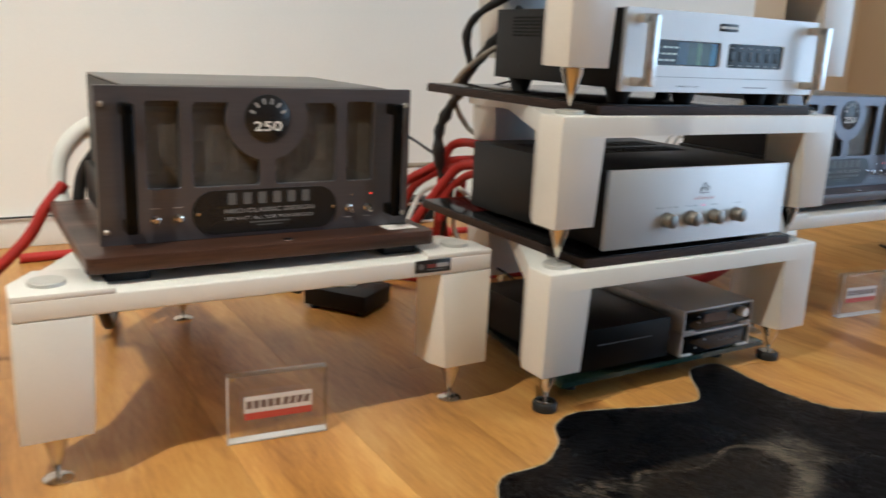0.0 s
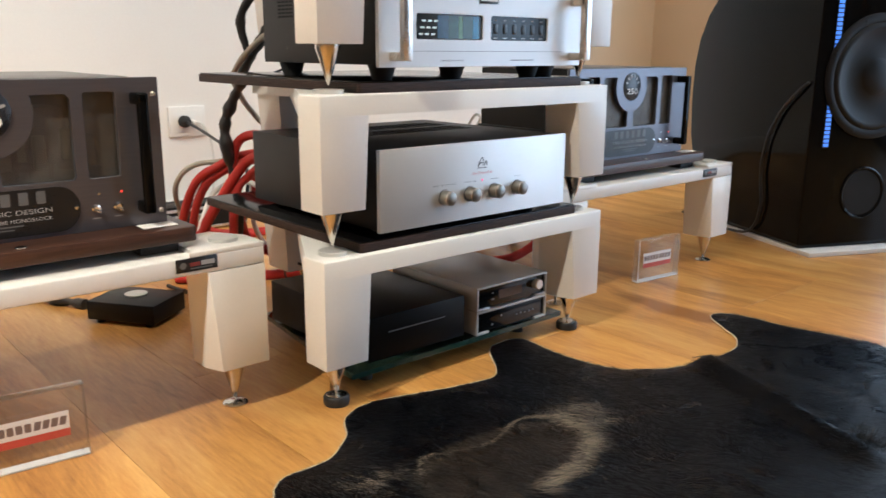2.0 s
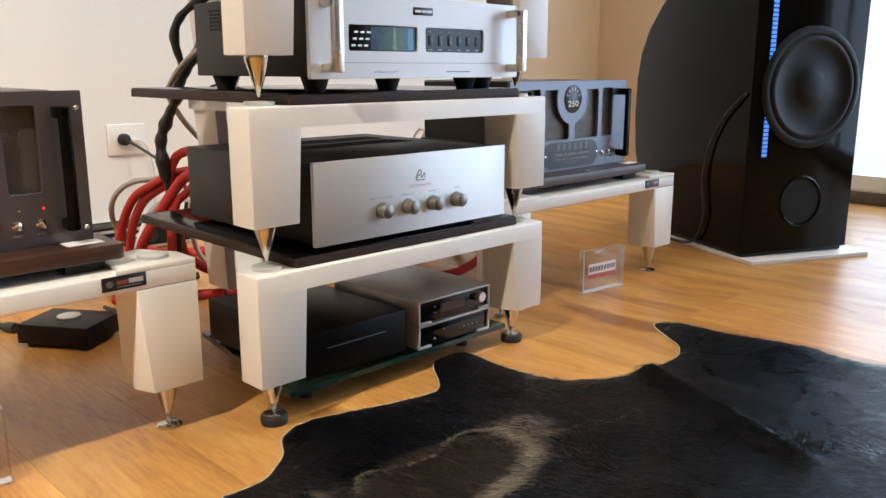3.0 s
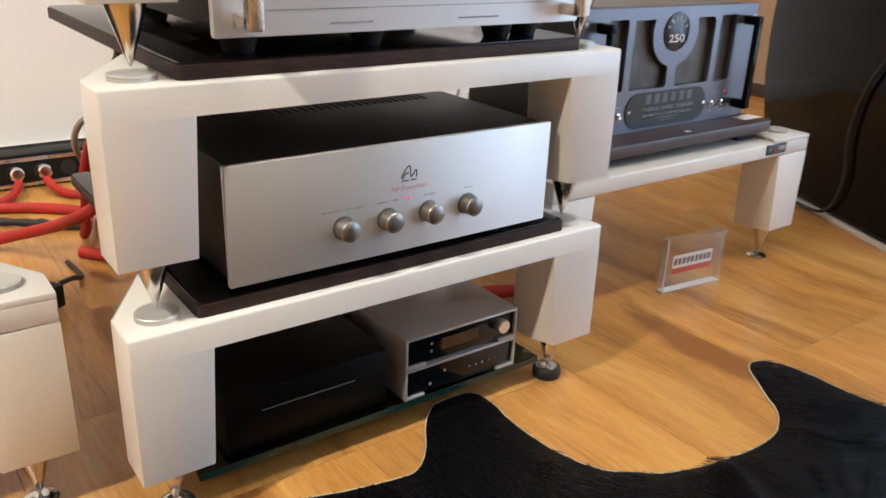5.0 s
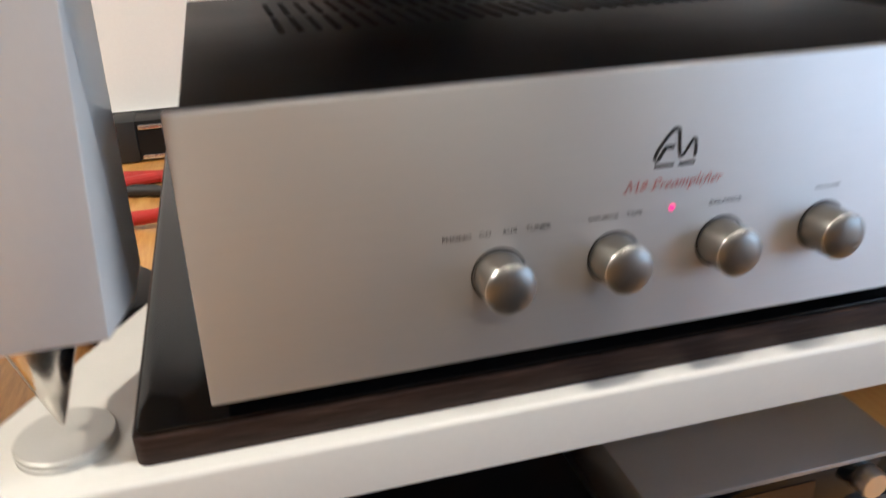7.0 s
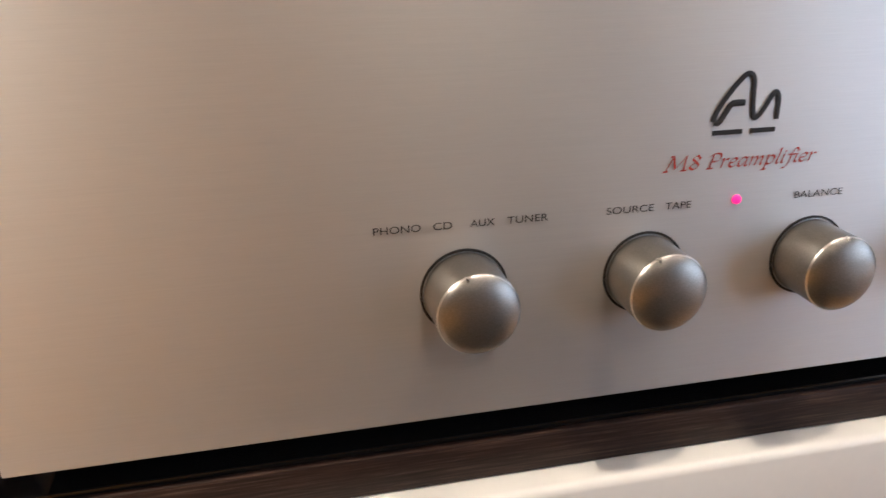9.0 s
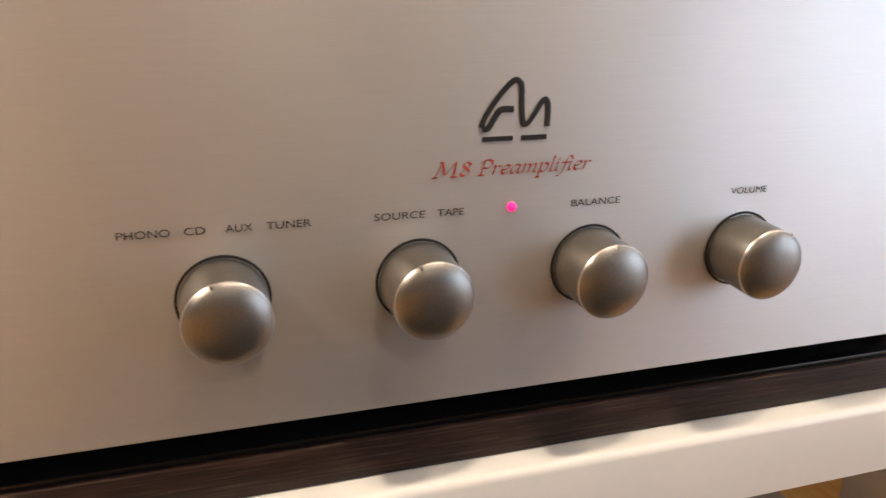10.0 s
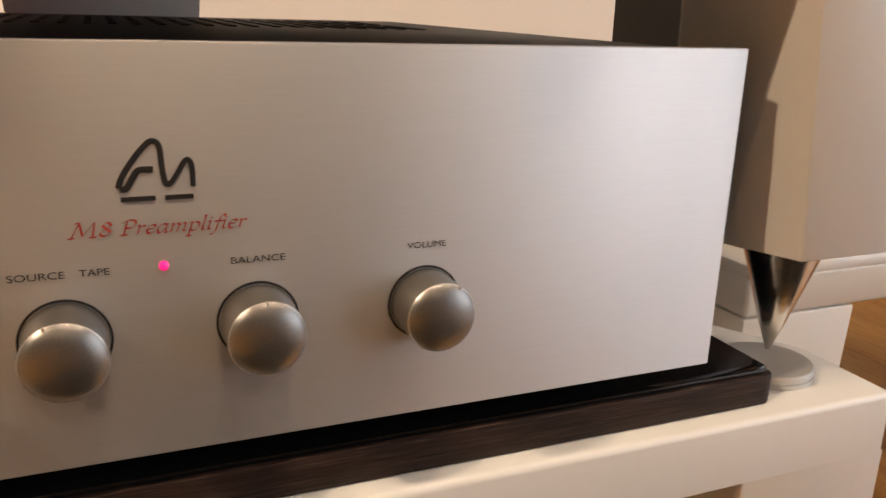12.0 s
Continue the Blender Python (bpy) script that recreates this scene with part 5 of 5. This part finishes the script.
# beside the other amplifier end
cable([(-0.66, 0.56, 0.46), (-0.72, 0.60, 0.44), (-0.765, 0.60, 0.39), (-0.775, 0.58, 0.33), (-0.765, 0.56, 0.29)], 0.0165, WHITE_CABLE, "thick pale sleeved plug end behind the amplifier", group=G)
cable([(-0.765, 0.57, 0.345), (-0.80, 0.57, 0.30), (-0.83, 0.57, 0.25), (-0.885, 0.57, 0.195), (-0.98, 0.62, 0.10), (-1.1, 0.8, 0.013)], 0.0105, RED_CABLE, "thick red braided cable dropping to the floor", group=G)
cable([(-0.70, 0.545, 0.42), (-0.735, 0.57, 0.36), (-0.745, 0.57, 0.27), (-0.735, 0.56, 0.20), (-0.70, 0.62, 0.06), (-0.66, 0.8, 0.012)], 0.011, BLACK_CABLE, "black sleeved cable behind the amplifier", group=G)
for gx in (0.86, 0.895):
    gp = thing("gold_plug", "gold-plated cable plug behind the amplifier", "plug", (gx, 0.60, 0.40), group="gold plugs")
    part("barrel", lathe([(0, 0), (0.006, 0), (0.0075, 0.008), (0.0075, 0.03), (0.006, 0.034), (0.006, 0.05), (0, 0.05)], 20, Matrix.Rotation(radians(100), 4, "X")), BRASS, gp)
    part("lead", tube([(0, 0.045, -0.008), (0.0, 0.08, 0.0), (-0.01, 0.11, -0.06), (-0.03, 0.12, -0.2), (-0.02, 0.14, -0.388)], 0.004, 8), WHITE_CABLE, gp)

# ---------------------------------------------------------------- wall socket and power strip
so = thing("wall_socket", "white double wall socket with a black plug", "socket", (0.375, 1.55, 0.348))
part("plate", box(-0.064, 0.064, -0.009, 0, -0.049, 0.049, 0.003), PLASTIC_WHITE, so)
part("insert", box(-0.052, 0.052, -0.0105, -0.009, -0.036, 0.036, 0.001), PLASTIC_WHITE, so)
pg = part("plug", lathe([(0, 0.010), (0.019, 0.010), (0.0195, 0.026), (0.015, 0.034), (0.009, 0.038), (0, 0.038)], 24, Matrix.Translation((-0.014, 0, 0.001)) @ FRONT), RUBBER, so, "black mains plug")
part("plug_body", lathe([(0, 0.010), (0.008, 0.010), (0.008, 0.022), (0.005, 0.03), (0, 0.03)], 16, Matrix.Translation((0.014, 0, -0.002)) @ FRONT), PLASTIC_WHITE, so, "small white plug")
ps = thing("power_strip", "black and silver mains power strip with red cables plugged in", "power strip", (0, 1.44, 0))
part("body", box(-0.20, 0.52, 0.0, 0.09, 0.004, 0.088, 0.002), BLACK_STEEL, ps)
part("lid", box(-0.155, 0.52, -0.003, 0.0002, 0.070, 0.080, 0.001), SILVER, ps, "silver upper rail")
part("rail", box(-0.155, 0.52, -0.003, 0.0002, 0.006, 0.015, 0.001), SILVER, ps, "silver lower rail")
part("cap", box(-0.206, -0.160, -0.005, 0.092, 0.002, 0.090, 0.003), RUBBER, ps, "black end cap")
for k in range(8):
    px = -0.06 + k * 0.064
    part("socket", lathe([(0, 0), (0.019, 0), (0.019, 0.002), (0, 0.002)], 24, Matrix.Translation((px, 0, 0.042)) @ FRONT), RUBBER, ps)
    if k % 4 == 3 or k == 0:
        continue
    pgp = part("plug", lathe([(0, 0), (0.014, 0), (0.014, 0.014), (0.0175, 0.016), (0.018, 0.032), (0.0165, 0.035), (0.0165, 0.046), (0.012, 0.052), (0, 0.052)], 24, Matrix.Translation((px, -0.002, 0.042)) @ FRONT @ Matrix.Rotation(radians(-12), 4, "X")), CHROME, ps, "chrome mains plug")
    drift = -0.14 if k == 1 else 0.10 + 0.03 * math.sin(k * 2.3)
    part("lead", tube([(px, -0.050, 0.032), (px + drift * 0.1, -0.085, 0.022), (px + drift * 0.4, -0.13, 0.013), (px + drift * 1.2, -0.17, 0.0125), (px + drift * 2.6, -0.20, 0.0125)], 0.0105, 10), RED_CABLE, pgp, "red braided lead")
cable([(-1.4, 1.528, 0.0885), (-0.6, 1.528, 0.0885), (0.0, 1.526, 0.0885), (0.45, 1.528, 0.0885)], 0.003, BLACK_CABLE, "thin black lead along the skirting board", wobble=0)

# ---------------------------------------------------------------- black controller under the amplifier stand
ct = thing("control_box", "flat black control box with a round silver button on the floor", "control box", (-0.150, 0.700, 0), -55)
part("case", box(-0.082, 0.082, -0.062, 0.062, 0.008, 0.050, 0.003), BLACK_STEEL, ct)
part("button", lathe([(0, 0.0498), (0.0245, 0.0498), (0.0245, 0.0535), (0.023, 0.0545), (0, 0.0545)], 40, Matrix.Translation((-0.004, 0.006, 0))), DISC, ct, "round satin silver button")
for fx in (-0.06, 0.06):
    for fy in (-0.045, 0.045):
        part("foot", lathe([(0, 0), (0.009, 0), (0.009, 0.0085), (0, 0.0085)], 16, Matrix.Translation((fx, fy, 0))), RUBBER, ct)
jack = part("connector", lathe([(0, 0), (0.007, 0), (0.007, 0.016), (0.0055, 0.017), (0.0055, 0.024), (0, 0.024)], 18, Matrix.Translation((0.045, 0.062, 0.032)) @ Matrix.Rotation(radians(-90), 4, "X")), CHROME, ct, "chrome connector")
part("lead", tube([(0.045, 0.085, 0.032), (0.045, 0.12, 0.03), (0.02, 0.17, 0.01), (-0.06, 0.22, 0.006)], 0.005, 8), BLACK_CABLE, jack)

# ---------------------------------------------------------------- cow hide
HIDE_EDGE = [(-0.30, -0.15), (-0.265, -0.128), (-0.20, -0.128), (-0.135, -0.085), (-0.098, -0.03), (-0.03, -0.006), (0.09, -0.04), (0.17, -0.06), (0.225, -0.055), (0.29, 0.03), (0.335, 0.056), (0.395, 0.042), (0.388, -0.08), (0.41, -0.18), (0.465, -0.234), (0.545, -0.266), (0.665, -0.277), (0.735, -0.25), (0.785, -0.185), (0.84, -0.128), (0.885, -0.165), (0.897, -0.3), (0.925, -0.42), (0.912, -0.57), (1.0, -0.8), (0.95, -1.1), (0.7, -1.35), (0.35, -1.4), (0.05, -1.2), (-0.05, -0.9), (-0.02, -0.6), (-0.10, -0.42), (-0.24, -0.30), (-0.315, -0.2)]
edge = [Vector((p.x, p.y)) for p in smooth_path([(x, y, 0) for x, y in HIDE_EDGE + HIDE_EDGE[:1]], 5)[:-1]]
for k, p in enumerate(edge):
    q = Vector((p.x * 30, p.y * 30, 0))
    edge[k] = p + Vector((noise.noise(q), noise.noise(q + Vector((9, 3, 1))))) * 0.0025


def inside(x, y):
    hit = False
    for a, b in zip(edge, edge[1:] + edge[:1]):
        if (a.y > y) != (b.y > y) and x < (b.x - a.x) * (y - a.y) / (b.y - a.y) + a.x:
            hit = not hit
    return hit


EDGE = np.array([(p.x, p.y) for p in edge])


def ridge(x, y):
    """The fold that runs from the rim to the tuft, and gentle waves."""
    a, b = Vector((0.548, -0.262)), Vector((0.40, -0.64))
    calm = min(1.0, float(np.hypot(EDGE[:, 0] - x, EDGE[:, 1] - y).min()) / 0.045)
    d = b - a
    t = max(0.0, min(1.0, (Vector((x, y)) - a).dot(d) / d.length_squared))
    away = (Vector((x, y)) - a - d * t).length
    return 0.028 * math.exp(-(away / 0.018) ** 2) * (1 - 0.3 * t) * (0.4 + 0.6 * calm) + calm * 0.008 * (0.5 + 0.5 * noise.noise(Vector((x * 6, y * 6, 3.0)))) + calm * 0.003 * (0.5 + 0.5 * noise.noise(Vector((x * 19, y * 19, 5.0))))


hide_bm = bmesh.new()
ring = [hide_bm.verts.new((p.x, p.y, 0.0)) for p in edge]
hide_bm.faces.new(ring)
bmesh.ops.triangulate(hide_bm, faces=hide_bm.faces[:])
for _ in range(5):
    long = [e for e in hide_bm.edges if e.calc_length() > 0.022]
    if not long:
        break
    bmesh.ops.subdivide_edges(hide_bm, edges=long, cuts=1, use_grid_fill=False)
    bmesh.ops.triangulate(hide_bm, faces=[f for f in hide_bm.faces if len(f.verts) > 3])
    bmesh.ops.beautify_fill(hide_bm, faces=hide_bm.faces[:], edges=[e for e in hide_bm.edges if not e.is_boundary])
rim = {v for e in hide_bm.edges if e.is_boundary for v in e.verts}
for v in hide_bm.verts:
    v.co.z = 0.0025 if v in rim else 0.004 + ridge(v.co.x, v.co.y)
skirt = bmesh.ops.extrude_edge_only(hide_bm, edges=[e for e in hide_bm.edges if e.is_boundary])
for v in skirt["geom"]:
    if isinstance(v, bmesh.types.BMVert):
        v.co.z = 0.0004
hide_ob = thing("cow_hide", "black cow hide rug with brown patches lying on the floor", "rug")
part("skin", hide_bm, HIDE, hide_ob, smooth=60)
rim_pts = [Vector((p.x, p.y, 0.002)) for p in edge]
part("cut_rim", tube(rim_pts + rim_pts[:1], 0.0016, 6, smooth=False), surface("pale_hide_rim", (0.5, 0.42, 0.3), 0.7), hide_ob, "pale cut rim")
rng = random.Random(4)
verts, faces = [], []


def blade(x, y, z, ang, length, lift, w=0.0009):
    dx, dy = math.cos(ang), math.sin(ang)
    i = len(verts)
    verts.extend([(x - dy * w, y + dx * w, z), (x + dy * w, y - dx * w, z), (x + dx * length, y + dy * length, z + lift)])
    faces.append((i, i + 1, i + 2))


count = 0
while count < 62000:
    x, y = rng.uniform(-0.32, 1.0), rng.uniform(-1.4, 0.06)
    if not inside(x, y):
        continue
    ang = radians(-68) + 1.3 * noise.noise(Vector((x * 2.3, y * 2.3, 7.0))) + 0.9 * noise.noise(Vector((x * 11, y * 11, 2.0))) + rng.gauss(0, 0.2)
    length = rng.uniform(0.010, 0.022)
    if not inside(x + length * math.cos(ang), y + length * math.sin(ang)):
        continue
    blade(x, y, 0.0045 + ridge(x, y), ang, length, rng.uniform(0.0006, 0.004), rng.uniform(0.0004, 0.0009))
    count += 1
for k in range(260):
    a = rng.uniform(0, 6.283)
    rad = abs(rng.gauss(0, 0.012))
    blade(0.415 + rad * math.cos(a), -0.632 + rad * math.sin(a), 0.012, a + rng.gauss(0, 0.4), rng.uniform(0.010, 0.030), rng.uniform(0.010, 0.034), 0.0007)
hair_me = bpy.data.meshes.new("hair")
hair_me.from_pydata(verts, [], faces)
tagged(part("hair", hair_me, HAIR, hide_ob, "short glossy black hair"), kind="stuff")

# pale hair where the coat parts round the brown patch
verts, faces = [], []
PARTING = smooth_path([(-0.135, -0.26, 0), (-0.103, -0.228, 0), (-0.055, -0.24, 0), (0.005, -0.257, 0), (0.066, -0.238, 0), (0.105, -0.236, 0), (0.135, -0.256, 0)], 8)
COWLICK = smooth_path([(0.132, -0.25, 0), (0.146, -0.29, 0), (0.134, -0.337, 0), (0.100, -0.362, 0), (0.056, -0.38, 0), (0.01, -0.388, 0), (-0.035, -0.396, 0)], 8)


def tuft_line(line, count, spread, short, tall, angle):
    for k in range(count):
        p = line[rng.randrange(len(line))]
        f = noise.noise(Vector((p.x * 40, p.y * 40, 2.0)))
        if f < -0.25 and rng.random() < 0.7:
            continue
        x, y = p.x + rng.gauss(0, spread), p.y + rng.gauss(0, spread)
        blade(x, y, 0.0075 + ridge(x, y), angle + 0.5 * f + rng.gauss(0, 0.3), rng.uniform(short, tall), rng.uniform(0.001, 0.004), rng.uniform(0.0002, 0.00045))


tuft_line(PARTING, 380, 0.0022, 0.006, 0.013, radians(-75))
tuft_line(COWLICK, 900, 0.0085, 0.012, 0.03, radians(-48))
for k in range(150):
    x, y = rng.uniform(0.12, 0.22), rng.uniform(-0.33, -0.235)
    blade(x, y, 0.0085 + ridge(x, y), radians(-62) + rng.gauss(0, 0.25), rng.uniform(0.02, 0.05), rng.uniform(0.001, 0.003), 0.0004)
for k in range(100):
    x, y = rng.gauss(-0.2, 0.03), rng.gauss(-0.235, 0.016)
    if inside(x, y):
        blade(x, y, 0.0075 + ridge(x, y), radians(-50) + rng.gauss(0, 0.3), rng.uniform(0.012, 0.025), 0.002, 0.0003)
pale_me = bpy.data.meshes.new("pale_hair")
pale_me.from_pydata(verts, [], faces)
tagged(part("pale_hair", pale_me, PALE_HAIR, hide_ob, "pale brown hair along the parted coat"), kind="stuff")

# ---------------------------------------------------------------- floor planks
PLANK = 0.195


def plank_mesh(length):
    bm = box(0.0003, PLANK - 0.0003, 0.0003, length - 0.0003, -0.012, 0.0, 0.0002, 1)
    me = mesh_of(bm, "plank")
    me.materials.append(OAK)
    return me


PLANKS = {n: plank_mesh(n) for n in (1.1, 1.5, 1.9)}
prng = random.Random(11)
col = math.floor((X0 + 0.41) / PLANK)
x = -0.41 + col * PLANK
while x < X1 - 0.05:
    y = Y0 - prng.uniform(0, 1.4)
    # thin line below the shelf front, made by ending these planks together
    seam = 0.022 if -0.03 < x < 0.5 else None
    while y < Y1:
        n = prng.choice((1.1, 1.5, 1.9))
        if seam is not None and y < seam < y + n:
            n = seam - y
        start, end = max(y, Y0), min(y + n, Y1)
        length = round(end - start, 4)
        if length > 0.03 and x + PLANK > X0:
            if length not in PLANKS:
                PLANKS[length] = plank_mesh(length)
            ob = new("plank", PLANKS[length])
            ob.parent = floor_slab
            ob.location = (x, start, 0.0)
        y += n
    x += PLANK
